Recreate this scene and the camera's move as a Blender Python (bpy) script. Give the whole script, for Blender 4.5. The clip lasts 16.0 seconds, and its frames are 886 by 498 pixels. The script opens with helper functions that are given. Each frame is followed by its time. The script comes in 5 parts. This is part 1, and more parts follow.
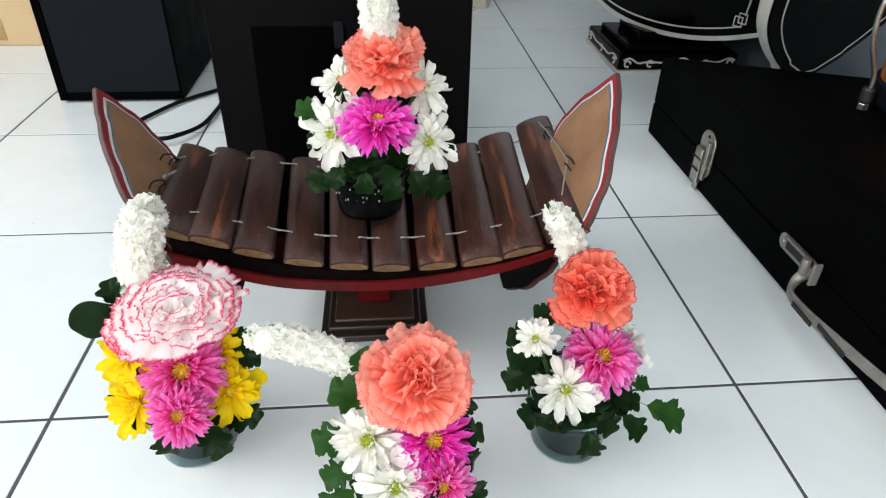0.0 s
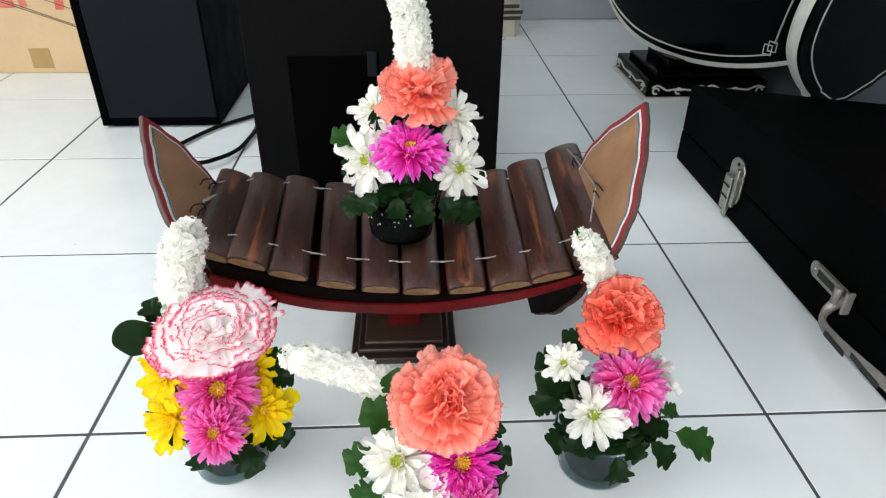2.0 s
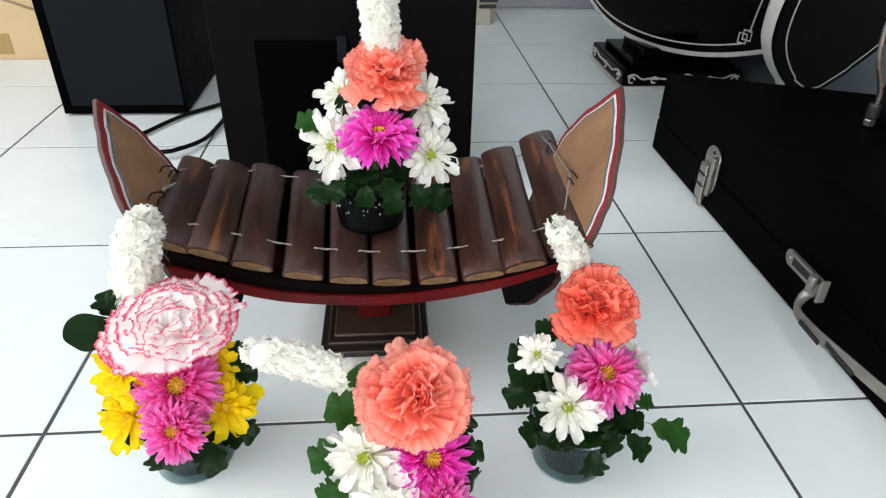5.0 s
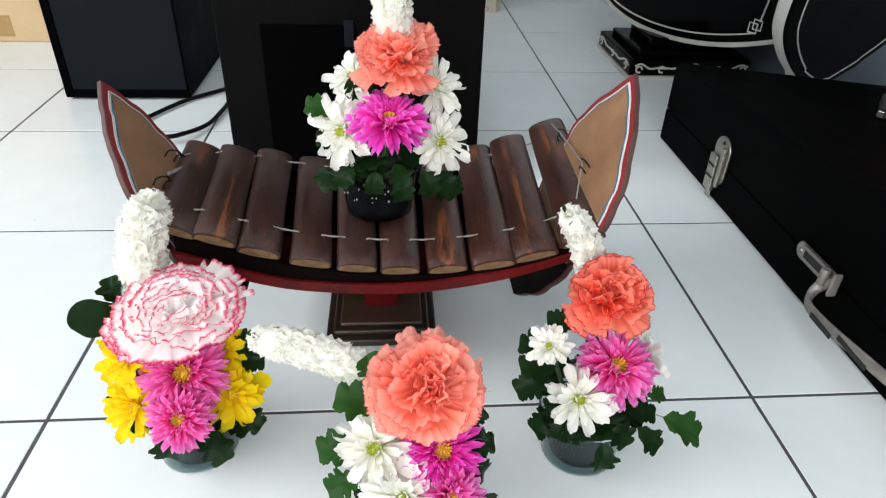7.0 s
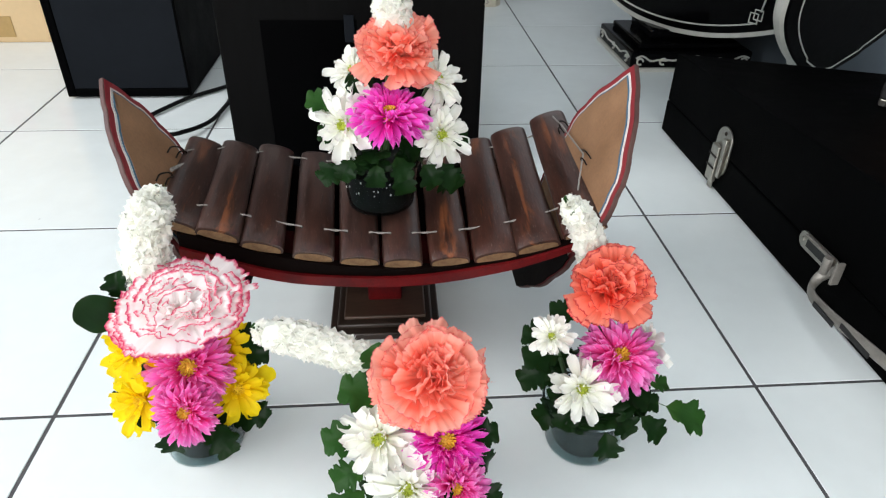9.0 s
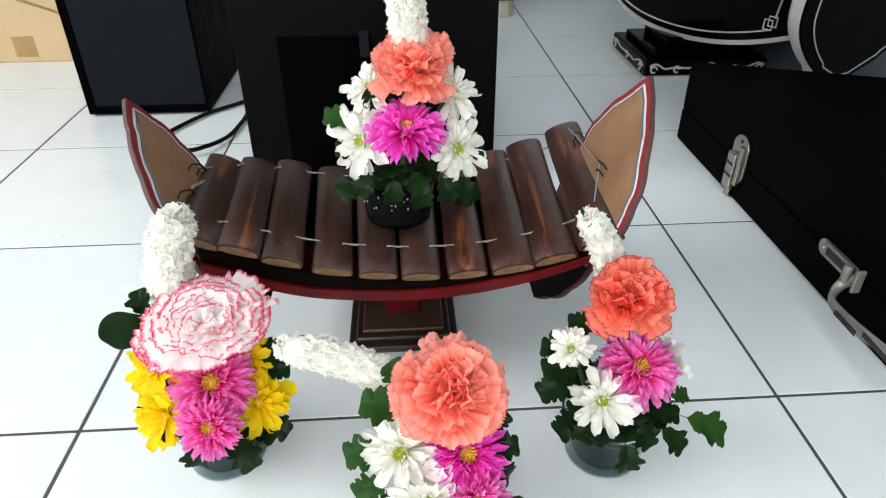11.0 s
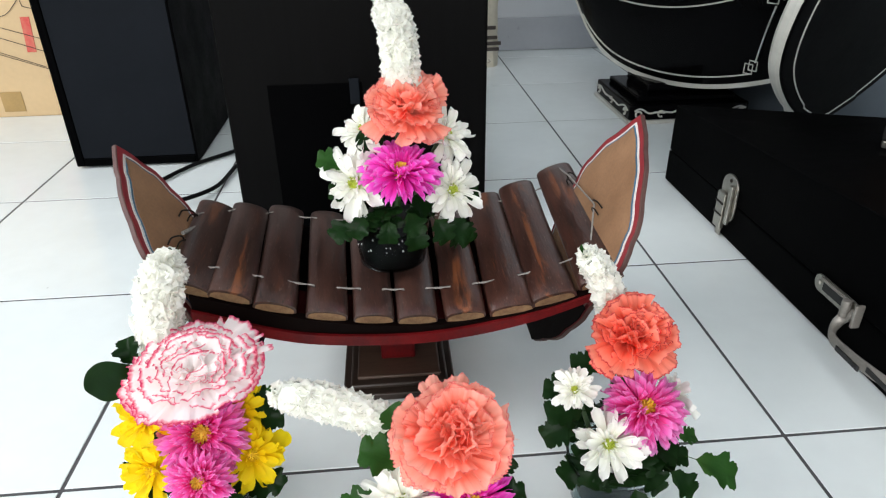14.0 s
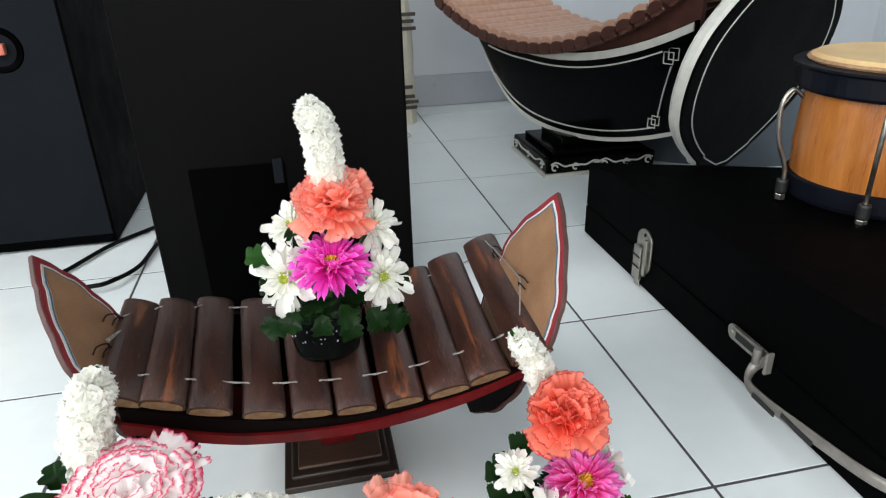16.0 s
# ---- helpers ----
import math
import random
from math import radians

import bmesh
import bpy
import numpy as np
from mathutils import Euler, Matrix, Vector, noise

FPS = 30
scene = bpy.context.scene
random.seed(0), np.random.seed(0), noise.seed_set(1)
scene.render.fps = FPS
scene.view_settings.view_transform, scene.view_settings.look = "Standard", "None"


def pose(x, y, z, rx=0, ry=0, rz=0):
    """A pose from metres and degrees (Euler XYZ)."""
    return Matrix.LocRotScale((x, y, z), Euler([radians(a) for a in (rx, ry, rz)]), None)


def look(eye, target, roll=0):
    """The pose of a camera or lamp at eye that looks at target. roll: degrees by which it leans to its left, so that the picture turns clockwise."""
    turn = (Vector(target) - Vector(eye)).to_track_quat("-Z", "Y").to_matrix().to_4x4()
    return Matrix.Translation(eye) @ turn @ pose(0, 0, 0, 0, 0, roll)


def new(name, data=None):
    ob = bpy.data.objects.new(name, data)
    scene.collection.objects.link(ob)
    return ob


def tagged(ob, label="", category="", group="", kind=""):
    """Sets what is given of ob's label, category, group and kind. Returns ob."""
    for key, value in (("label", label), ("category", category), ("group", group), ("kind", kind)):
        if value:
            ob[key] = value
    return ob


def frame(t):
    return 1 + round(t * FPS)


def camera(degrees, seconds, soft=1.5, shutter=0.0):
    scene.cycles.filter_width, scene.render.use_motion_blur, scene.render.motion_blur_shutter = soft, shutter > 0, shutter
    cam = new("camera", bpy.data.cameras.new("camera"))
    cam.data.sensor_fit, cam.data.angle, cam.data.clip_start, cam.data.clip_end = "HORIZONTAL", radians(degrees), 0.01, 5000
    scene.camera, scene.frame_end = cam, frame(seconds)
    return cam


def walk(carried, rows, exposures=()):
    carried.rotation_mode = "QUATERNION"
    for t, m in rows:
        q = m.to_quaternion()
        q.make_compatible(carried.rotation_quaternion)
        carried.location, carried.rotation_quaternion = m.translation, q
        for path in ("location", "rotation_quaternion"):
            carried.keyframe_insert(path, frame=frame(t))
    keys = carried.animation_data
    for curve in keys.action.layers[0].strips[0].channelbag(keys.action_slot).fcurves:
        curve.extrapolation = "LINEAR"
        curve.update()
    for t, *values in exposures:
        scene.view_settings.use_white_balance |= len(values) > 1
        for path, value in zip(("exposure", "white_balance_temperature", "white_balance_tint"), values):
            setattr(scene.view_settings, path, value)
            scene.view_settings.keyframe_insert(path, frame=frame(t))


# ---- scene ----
cam = camera(67.7, 16.0, soft=1.2)
PATH = [
    (0, (-0.011, -0.411, 0.431), (0.15, 1.251, -0.67), 1.2),
    (0.5, (-0.011, -0.406, 0.429), (0.152, 1.251, -0.68), 0.8),
    (1, (-0.011, -0.407, 0.434), (0.175, 1.265, -0.648), 1.2),
    (1.5, (-0.012, -0.406, 0.438), (0.175, 1.281, -0.621), 0.9),
    (2, (-0.015, -0.419, 0.437), (0.07, 1.286, -0.604), 0.4),
    (2.5, (-0.014, -0.421, 0.435), (0.032, 1.286, -0.606), -0.6),
    (3, (-0.009, -0.414, 0.437), (0.087, 1.305, -0.582), -0.0),
    (3.5, (-0.009, -0.416, 0.436), (0.063, 1.298, -0.592), -1.3),
    (4, (-0.007, -0.412, 0.439), (0.102, 1.3, -0.589), -0.7),
    (4.5, (-0.006, -0.407, 0.424), (0.179, 1.27, -0.65), 1.8),
    (5, (-0.008, -0.406, 0.426), (0.142, 1.283, -0.635), 1.3),
    (7.5, (-0.016, -0.398, 0.42), (0.136, 1.271, -0.67), 2.0),
    (8, (-0.016, -0.398, 0.422), (0.127, 1.273, -0.666), 1.2),
    (8.5, (-0.016, -0.4, 0.418), (0.127, 1.263, -0.684), 1.3),
    (9, (-0.015, -0.402, 0.419), (0.126, 1.265, -0.678), 1.1),
    (9.2, (-0.012, -0.401, 0.418), (0.139, 1.265, -0.679), 1.0),
    (11.3, (-0.019, -0.403, 0.427), (0.068, 1.291, -0.633), -0.5),
    (11.5, (-0.02, -0.402, 0.429), (0.063, 1.312, -0.599), -0.5),
    (12, (-0.023, -0.406, 0.427), (0.077, 1.356, -0.514), -0.3),
    (12.3, (-0.026, -0.4, 0.421), (0.151, 1.381, -0.471), 1.3),
    (12.5, (-0.022, -0.401, 0.418), (0.131, 1.398, -0.443), 0.2),
    (13, (-0.023, -0.399, 0.41), (0.1, 1.341, -0.569), -0.6),
    (13.5, (-0.021, -0.398, 0.413), (0.109, 1.353, -0.545), -1.4),
    (14, (-0.024, -0.398, 0.414), (0.117, 1.358, -0.532), -0.9),
    (14.5, (-0.02, -0.391, 0.411), (0.164, 1.345, -0.563), -1.6),
    (15, (-0.023, -0.385, 0.417), (0.188, 1.349, -0.557), -1.3),
    (15.5, (-0.031, -0.392, 0.435), (0.206, 1.372, -0.479), -1.8),
    (16, (-0.024, -0.393, 0.452), (0.338, 1.386, -0.387), -1.6),
]
walk(cam, [(t, look(eye, target, roll)) for t, eye, target, roll in PATH],
     [(0, -0.03), (2, 0.0), (3, -0.10), (4, -0.03), (5, 0.0), (11.5, 0.0), (12, -0.05), (13, -0.02), (16, 0.03)])

# ---- light ----
WINDOW_POWER, FILL_POWER, SKY = 62.0, 59.0, 0.08
world = bpy.data.worlds.new("world")
scene.world = world
world.use_nodes = True
sky = world.node_tree.nodes.new("ShaderNodeTexSky")
sky.sky_type, sky.sun_disc, sky.sun_elevation, sky.sun_rotation = "NISHITA", False, radians(50), radians(250)
world.node_tree.links.new(sky.outputs[0], world.node_tree.nodes["Background"].inputs[0])
world.node_tree.nodes["Background"].inputs[1].default_value = SKY


def area_lamp(name, m, w, h, power, colour):
    data = bpy.data.lights.new(name, "AREA")
    data.shape, data.size, data.size_y, data.energy, data.color = "RECTANGLE", w, h, power, colour
    ob = new(name, data)
    ob.matrix_basis = m
    return ob


area_lamp("window_daylight", look((-1.86, -0.6, 1.45), (-0.2, -0.6, 1.05)), 2.3, 1.25, WINDOW_POWER, (0.99, 0.995, 1.0))
# unseen fill lamp added behind the camera to brighten the near side
area_lamp("rear_fill", look((-0.2, -2.36, 1.15), (-0.2, 0.0, 0.9)), 1.6, 1.9, FILL_POWER, (1.0, 0.99, 0.97))


# ---- materials ----
def mat(name, base, rough=0.5, metal=0.0, vary=0.12, scale=30.0, bump=0.0, bump_scale=200.0, spec=0.5, coat=0.0, stretch=(1, 1, 1), second=None, trans=0.0, shifted=False, specks=False, worn=None):
    m = bpy.data.materials.new(name)
    m.use_nodes = True
    nt = m.node_tree
    N, L = nt.nodes, nt.links
    b = N["Principled BSDF"]
    b.inputs["Roughness"].default_value, b.inputs["Metallic"].default_value = rough, metal
    b.inputs["Specular IOR Level"].default_value, b.inputs["Coat Weight"].default_value = spec, coat
    b.inputs["Coat Roughness"].default_value = 0.08
    tc, mp = N.new("ShaderNodeTexCoord"), N.new("ShaderNodeMapping")
    mp.inputs["Scale"].default_value = stretch
    L.new(tc.outputs["Object"], mp.inputs[0])
    if shifted:
        info, far = N.new("ShaderNodeObjectInfo"), N.new("ShaderNodeVectorMath")
        far.operation = "SCALE"
        far.inputs[0].default_value = (37, 53, 71)
        L.new(info.outputs["Random"], far.inputs["Scale"])
        L.new(far.outputs[0], mp.inputs["Location"])
    big, fine = N.new("ShaderNodeTexNoise"), N.new("ShaderNodeTexNoise")
    big.inputs["Scale"].default_value, big.inputs["Detail"].default_value = scale, 4
    fine.inputs["Scale"].default_value, fine.inputs["Detail"].default_value = scale * 9, 3
    for t in (big, fine):
        L.new(mp.outputs[0], t.inputs[0])
    add = N.new("ShaderNodeMath")
    add.operation = "MULTIPLY_ADD"
    L.new(fine.outputs[0], add.inputs[0])
    add.inputs[1].default_value = 0.5
    L.new(big.outputs[0], add.inputs[2])
    ramp = N.new("ShaderNodeValToRGB")
    other = second or tuple(c * (1 - vary * 2) for c in base)
    ramp.color_ramp.elements[0].position, ramp.color_ramp.elements[1].position = 0.5, 1.0
    ramp.color_ramp.elements[0].color, ramp.color_ramp.elements[1].color = (*other, 1), (*base, 1)
    L.new(add.outputs[0], ramp.inputs[0])
    colour = ramp.outputs[0]

    def patch(mask, tint):
        nonlocal colour
        mixer = N.new("ShaderNodeMix")
        mixer.data_type = "RGBA"
        L.new(mask, mixer.inputs["Factor"])
        L.new(colour, mixer.inputs["A"])
        mixer.inputs["B"].default_value = (*tint, 1)
        colour = mixer.outputs["Result"]

    def spread(source, lo, hi, a, z):
        r = N.new("ShaderNodeMapRange")
        for key, val in zip(("From Min", "From Max", "To Min", "To Max"), (lo, hi, a, z)):
            r.inputs[key].default_value = val
        L.new(source, r.inputs[0])
        return r.outputs[0]

    if specks:
        dots, smudge = N.new("ShaderNodeTexVoronoi"), N.new("ShaderNodeTexNoise")
        dots.inputs["Scale"].default_value, smudge.inputs["Scale"].default_value = 13.0, 7.0
        L.new(mp.outputs[0], dots.inputs["Vector"])
        L.new(mp.outputs[0], smudge.inputs[0])
        patch(spread(dots.outputs["Distance"], 0.012, 0.022, 0.5, 0.0), tuple(c * 0.35 for c in base))
        patch(spread(smudge.outputs[0], 0.56, 0.74, 0.0, 0.16), tuple(c * 0.72 for c in base))
    if worn:
        rub, sep = N.new("ShaderNodeTexNoise"), N.new("ShaderNodeSeparateXYZ")
        rub.inputs["Scale"].default_value, rub.inputs["Detail"].default_value, rub.inputs["Distortion"].default_value = 34.0, 6, 0.6
        L.new(mp.outputs[0], rub.inputs[0])
        L.new(tc.outputs["Object"], sep.inputs[0])
        size = N.new("ShaderNodeMath")
        size.operation = "ABSOLUTE"
        L.new(sep.outputs[0], size.inputs[0])
        crown, both = spread(size.outputs[0], 0.002, 0.0115, 1.0, 0.0), N.new("ShaderNodeMath")
        both.operation = "MULTIPLY"
        L.new(crown, both.inputs[0])
        L.new(spread(rub.outputs[0], worn[0], worn[0] + 0.10, 0.0, 0.85), both.inputs[1])
        patch(both.outputs[0], worn[1])
        # dusty scuffs and small dark knocks
        scuff, knock = N.new("ShaderNodeTexNoise"), N.new("ShaderNodeTexNoise")
        scuff.inputs["Scale"].default_value, scuff.inputs["Detail"].default_value = 300.0, 5
        knock.inputs["Scale"].default_value, knock.inputs["Detail"].default_value = 120.0, 4
        L.new(mp.outputs[0], scuff.inputs[0])
        L.new(mp.outputs[0], knock.inputs[0])
        patch(spread(knock.outputs[0], 0.60, 0.70, 0.0, 0.75), (0.008, 0.004, 0.003))
        patch(spread(scuff.outputs[0], 0.62, 0.74, 0.0, 0.45), (0.20, 0.15, 0.13))
        # a cloudy pale grey film, stronger towards the bar's far end
        film, greyed = N.new("ShaderNodeTexNoise"), N.new("ShaderNodeMath")
        film.inputs["Scale"].default_value, film.inputs["Detail"].default_value = 22.0, 7
        L.new(mp.outputs[0], film.inputs[0])
        greyed.operation = "MULTIPLY"
        L.new(spread(film.outputs[0], 0.38, 0.66, 0.15, 1.0), greyed.inputs[0])
        L.new(spread(sep.outputs[1], 0.05, 0.19, 0.08 * worn[2], worn[2]), greyed.inputs[1])
        patch(greyed.outputs[0], (0.115, 0.098, 0.092))
    L.new(colour, b.inputs["Base Color"])
    rr = N.new("ShaderNodeMapRange")
    rr.inputs["From Min"].default_value, rr.inputs["From Max"].default_value = 0.45, 1.05
    rr.inputs["To Min"].default_value, rr.inputs["To Max"].default_value = max(0.02, rough * 0.82), min(1, rough * 1.18)
    L.new(add.outputs[0], rr.inputs[0])
    L.new(rr.outputs[0], b.inputs["Roughness"])
    if bump:
        bn, bt = N.new("ShaderNodeBump"), N.new("ShaderNodeTexNoise")
        bt.inputs["Scale"].default_value, bt.inputs["Detail"].default_value = bump_scale, 3
        L.new(mp.outputs[0], bt.inputs[0])
        L.new(bt.outputs[0], bn.inputs["Height"])
        bn.inputs["Strength"].default_value, bn.inputs["Distance"].default_value = bump, 0.001
        L.new(bn.outputs[0], b.inputs["Normal"])
    if trans:
        tr, mix = N.new("ShaderNodeBsdfTranslucent"), N.new("ShaderNodeMixShader")
        L.new(ramp.outputs[0], tr.inputs[0])
        mix.inputs[0].default_value = trans
        L.new(b.outputs[0], mix.inputs[1])
        L.new(tr.outputs[0], mix.inputs[2])
        L.new(mix.outputs[0], N["Material Output"].inputs[0])
    return m


def petal_mat(name, stops, trans=0.3, vein=0.15, rough=0.55, lowest=0.86, spec=0.16):
    """Colour runs from a petal's base (v 0) to its rim (v 1), with long fine veins and a change from petal to petal."""
    m = bpy.data.materials.new(name)
    m.use_nodes = True
    N, L = m.node_tree.nodes, m.node_tree.links
    b = N["Principled BSDF"]
    b.inputs["Roughness"].default_value, b.inputs["Specular IOR Level"].default_value = rough, spec
    uv, sep = N.new("ShaderNodeUVMap"), N.new("ShaderNodeSeparateXYZ")
    L.new(uv.outputs[0], sep.inputs[0])
    tc, noise_t = N.new("ShaderNodeTexCoord"), N.new("ShaderNodeTexNoise")
    noise_t.inputs["Scale"].default_value = 260
    L.new(tc.outputs["Object"], noise_t.inputs[0])
    shift = N.new("ShaderNodeMath")
    shift.operation = "MULTIPLY_ADD"
    L.new(noise_t.outputs[0], shift.inputs[0])
    shift.inputs[1].default_value = 0.10
    along = N.new("ShaderNodeMath")
    along.operation = "MULTIPLY"
    along.inputs[1].default_value = 0.9
    L.new(sep.outputs[1], along.inputs[0])
    L.new(along.outputs[0], shift.inputs[2])
    ramp = N.new("ShaderNodeValToRGB")
    els = ramp.color_ramp.elements
    for i, (p, c) in enumerate(stops):
        e = els[i] if i < 2 else els.new(p)
        e.position, e.color = p, (*c, 1)
    L.new(shift.outputs[0], ramp.inputs[0])
    wav = N.new("ShaderNodeTexNoise")
    mp = N.new("ShaderNodeMapping")
    mp.inputs["Scale"].default_value = (16, 1.2, 1)
    L.new(uv.outputs[0], mp.inputs[0])
    L.new(mp.outputs[0], wav.inputs[0])
    wav.inputs["Scale"].default_value = 2.0
    geo, hsv = N.new("ShaderNodeNewGeometry"), N.new("ShaderNodeHueSaturation")
    val = N.new("ShaderNodeMath")
    val.operation = "MULTIPLY_ADD"
    L.new(wav.outputs[0], val.inputs[0])
    val.inputs[1].default_value = vein
    isl = N.new("ShaderNodeMapRange")
    isl.inputs["To Min"].default_value, isl.inputs["To Max"].default_value = lowest - vein * 0.4, 1.06 - vein * 0.4
    L.new(geo.outputs["Random Per Island"], isl.inputs[0])
    L.new(isl.outputs[0], val.inputs[2])
    L.new(val.outputs[0], hsv.inputs["Value"])
    L.new(ramp.outputs[0], hsv.inputs["Color"])
    L.new(hsv.outputs[0], b.inputs["Base Color"])
    tr, mix = N.new("ShaderNodeBsdfTranslucent"), N.new("ShaderNodeMixShader")
    L.new(hsv.outputs[0], tr.inputs[0])
    mix.inputs[0].default_value = trans
    L.new(b.outputs[0], mix.inputs[1])
    L.new(tr.outputs[0], mix.inputs[2])
    L.new(mix.outputs[0], N["Material Output"].inputs[0])
    return m


def clear_mat(name, tint, rough=0.05, ior=1.18):
    m = bpy.data.materials.new(name)
    m.use_nodes = True
    b = m.node_tree.nodes["Principled BSDF"]
    b.inputs["Base Color"].default_value, b.inputs["Roughness"].default_value = (*tint, 1), rough
    b.inputs["Transmission Weight"].default_value, b.inputs["IOR"].default_value = 1.0, ior
    return m


M_TILE = mat("white_glazed_tile", (0.80, 0.855, 0.85), 0.17, vary=0.03, scale=5, bump=0.05, bump_scale=60, spec=0.5, shifted=True, specks=True)
M_GROUT = mat("grey_grout", (0.085, 0.085, 0.09), 0.9, vary=0.2, scale=40, bump=0.4, bump_scale=300)
M_WALL = mat("white_wall_paint", (0.52, 0.55, 0.58), 0.7, vary=0.03, scale=3, bump=0.1, bump_scale=120)
M_SKIRT = mat("grey_white_skirting", (0.36, 0.38, 0.41), 0.3, vary=0.05, scale=6)
M_VINYL = mat("black_woodgrain_vinyl", (0.0030, 0.0029, 0.0030), 0.5, spec=0.04, second=(0.0015, 0.0014, 0.0014), scale=14, stretch=(9, 9, 0.5), bump=0.12, bump_scale=60)
M_CHARCOAL = mat("charcoal_panel", (0.0085, 0.0102, 0.0132), 0.55, spec=0.04, vary=0.12, scale=10, bump=0.1, bump_scale=400)
M_BLACKEDGE = mat("black_cabinet_edge", (0.0009, 0.0010, 0.0012), 0.5, spec=0.012, vary=0.1, scale=20)
# black of the terminal dish and of the reflection on the large loudspeaker
M_DISHREFLECTION = mat("black_dish_and_reflection", (0.0008, 0.0008, 0.001), 0.35, spec=0.012, vary=0.1, scale=10)
M_LEATHER = mat("black_leatherette", (0.0009, 0.0010, 0.0011), 0.6, spec=0.019, vary=0.15, scale=8, bump=0.5, bump_scale=700)
M_RUBBER = mat("black_rubber", (0.008, 0.008, 0.008), 0.55, vary=0.1)
M_CABLE = mat("black_cable", (0.003, 0.003, 0.0035), 0.5, vary=0.1, spec=0.1)
M_CHROME = mat("worn_nickel", (0.44, 0.42, 0.37), 0.36, 1.0, vary=0.15, scale=120, bump=0.1)
M_HANDLE = mat("grey_metal_strap", (0.30, 0.28, 0.25), 0.45, 0.5, vary=0.15, scale=60)
M_BAMBOO = mat("dark_stained_bamboo", (0.064, 0.026, 0.018), 0.34, spec=0.6, second=(0.015, 0.0065, 0.005), scale=40, stretch=(3, 0.35, 3), bump=0.25, bump_scale=160, shifted=True, worn=(0.60, (0.14, 0.046, 0.018), 0.6))
M_BAMBOO_WORN = mat("bamboo_rubbed_to_orange", (0.066, 0.027, 0.018), 0.36, spec=0.6, second=(0.016, 0.007, 0.005), scale=40, stretch=(3, 0.35, 3), bump=0.25, bump_scale=160, shifted=True, worn=(0.53, (0.20, 0.066, 0.024), 0.82))
M_BAMBOO_RED = mat("red_brown_bamboo_rubbed_bare", (0.070, 0.024, 0.015), 0.34, spec=0.5, second=(0.018, 0.007, 0.005), scale=40, stretch=(3, 0.35, 3), bump=0.25, bump_scale=160, shifted=True, worn=(0.54, (0.21, 0.066, 0.022), 0.22))
M_CUT = mat("pale_cut_bamboo", (0.42, 0.26, 0.13), 0.7, second=(0.22, 0.12, 0.06), scale=160, bump=0.3, bump_scale=900)
M_HULL = mat("dark_brown_lacquer", (0.0045, 0.0022, 0.0019), 0.5, spec=0.035, vary=0.2, scale=30, bump=0.1)
M_RED = mat("red_paint", (0.135, 0.005, 0.006), 0.4, spec=0.16, second=(0.065, 0.004, 0.005), scale=50, bump=0.1)
M_DEEPRED = mat("deep_red_paint", (0.07, 0.004, 0.004), 0.5, spec=0.2, vary=0.2, scale=40)
M_TAN = mat("tan_raw_wood", (0.34, 0.19, 0.10), 0.6, second=(0.23, 0.12, 0.06), scale=20, stretch=(2, 2, 0.6), bump=0.15)
M_FINEDGE = mat("brown_sawn_edge", (0.085, 0.038, 0.030), 0.6, second=(0.05, 0.016, 0.014), scale=80, bump=0.2)
M_FINRED = mat("dull_red_paint", (0.25, 0.022, 0.030), 0.5, second=(0.22, 0.02, 0.025), scale=60)
M_FINWHITE = mat("white_line_paint", (0.75, 0.70, 0.66), 0.5, vary=0.1, scale=100)
M_FINBLUE = mat("blue_line_paint", (0.06, 0.16, 0.25), 0.5, vary=0.2, scale=100)
M_STAND = mat("brown_varnished_wood", (0.095, 0.056, 0.038), 0.4, second=(0.055, 0.030, 0.021), scale=30, stretch=(0.5, 3, 3), bump=0.1)
M_STANDEDGE = mat("dark_wood_edge", (0.042, 0.027, 0.020), 0.4, vary=0.2)
M_CORD = mat("grey_cotton_cord", (0.30, 0.28, 0.255), 0.9, vary=0.2, scale=300, bump=0.5, bump_scale=1500)
M_IRON = mat("dark_iron_wire", (0.03, 0.022, 0.018), 0.5, 0.7, vary=0.2)
M_LACQUER = mat("black_gloss_lacquer", (0.0018, 0.0018, 0.0022), 0.16, vary=0.1, scale=10, spec=0.055)
M_MATTBLACK = mat("black_satin_lacquer", (0.0014, 0.0014, 0.0017), 0.5, vary=0.1, scale=10, spec=0.02)
M_IVORY = mat("ivory_inlay", (0.55, 0.55, 0.50), 0.4, vary=0.08, scale=60)
M_KEYTOP = mat("rosewood_bar", (0.52, 0.31, 0.22), 0.4, second=(0.38, 0.21, 0.14), scale=20, stretch=(0.4, 4, 4))
M_KEYEND = mat("dark_rosewood_end", (0.075, 0.026, 0.018), 0.4, vary=0.2, scale=50)
M_BONGO = mat("orange_varnished_wood", (0.46, 0.17, 0.035), 0.3, second=(0.28, 0.085, 0.015), scale=14, stretch=(5, 5, 0.4), coat=0.3)
M_BLACKSTEEL = mat("black_steel_rim", (0.004, 0.005, 0.009), 0.4, 0.0, spec=0.14, vary=0.1)
M_SKIN = mat("drum_skin", (0.70, 0.50, 0.24), 0.5, second=(0.60, 0.38, 0.16), scale=20)
M_CARD = mat("brown_cardboard", (0.60, 0.43, 0.24), 0.8, vary=0.06, scale=10, bump=0.15, bump_scale=200)
M_TAPE = mat("brown_tape", (0.42, 0.27, 0.10), 0.35, vary=0.1)
M_REDINK = mat("faded_red_ink", (0.55, 0.05, 0.05), 0.8, second=(0.56, 0.22, 0.14), scale=14)
M_BLACKINK = mat("black_ink", (0.05, 0.04, 0.035), 0.8)
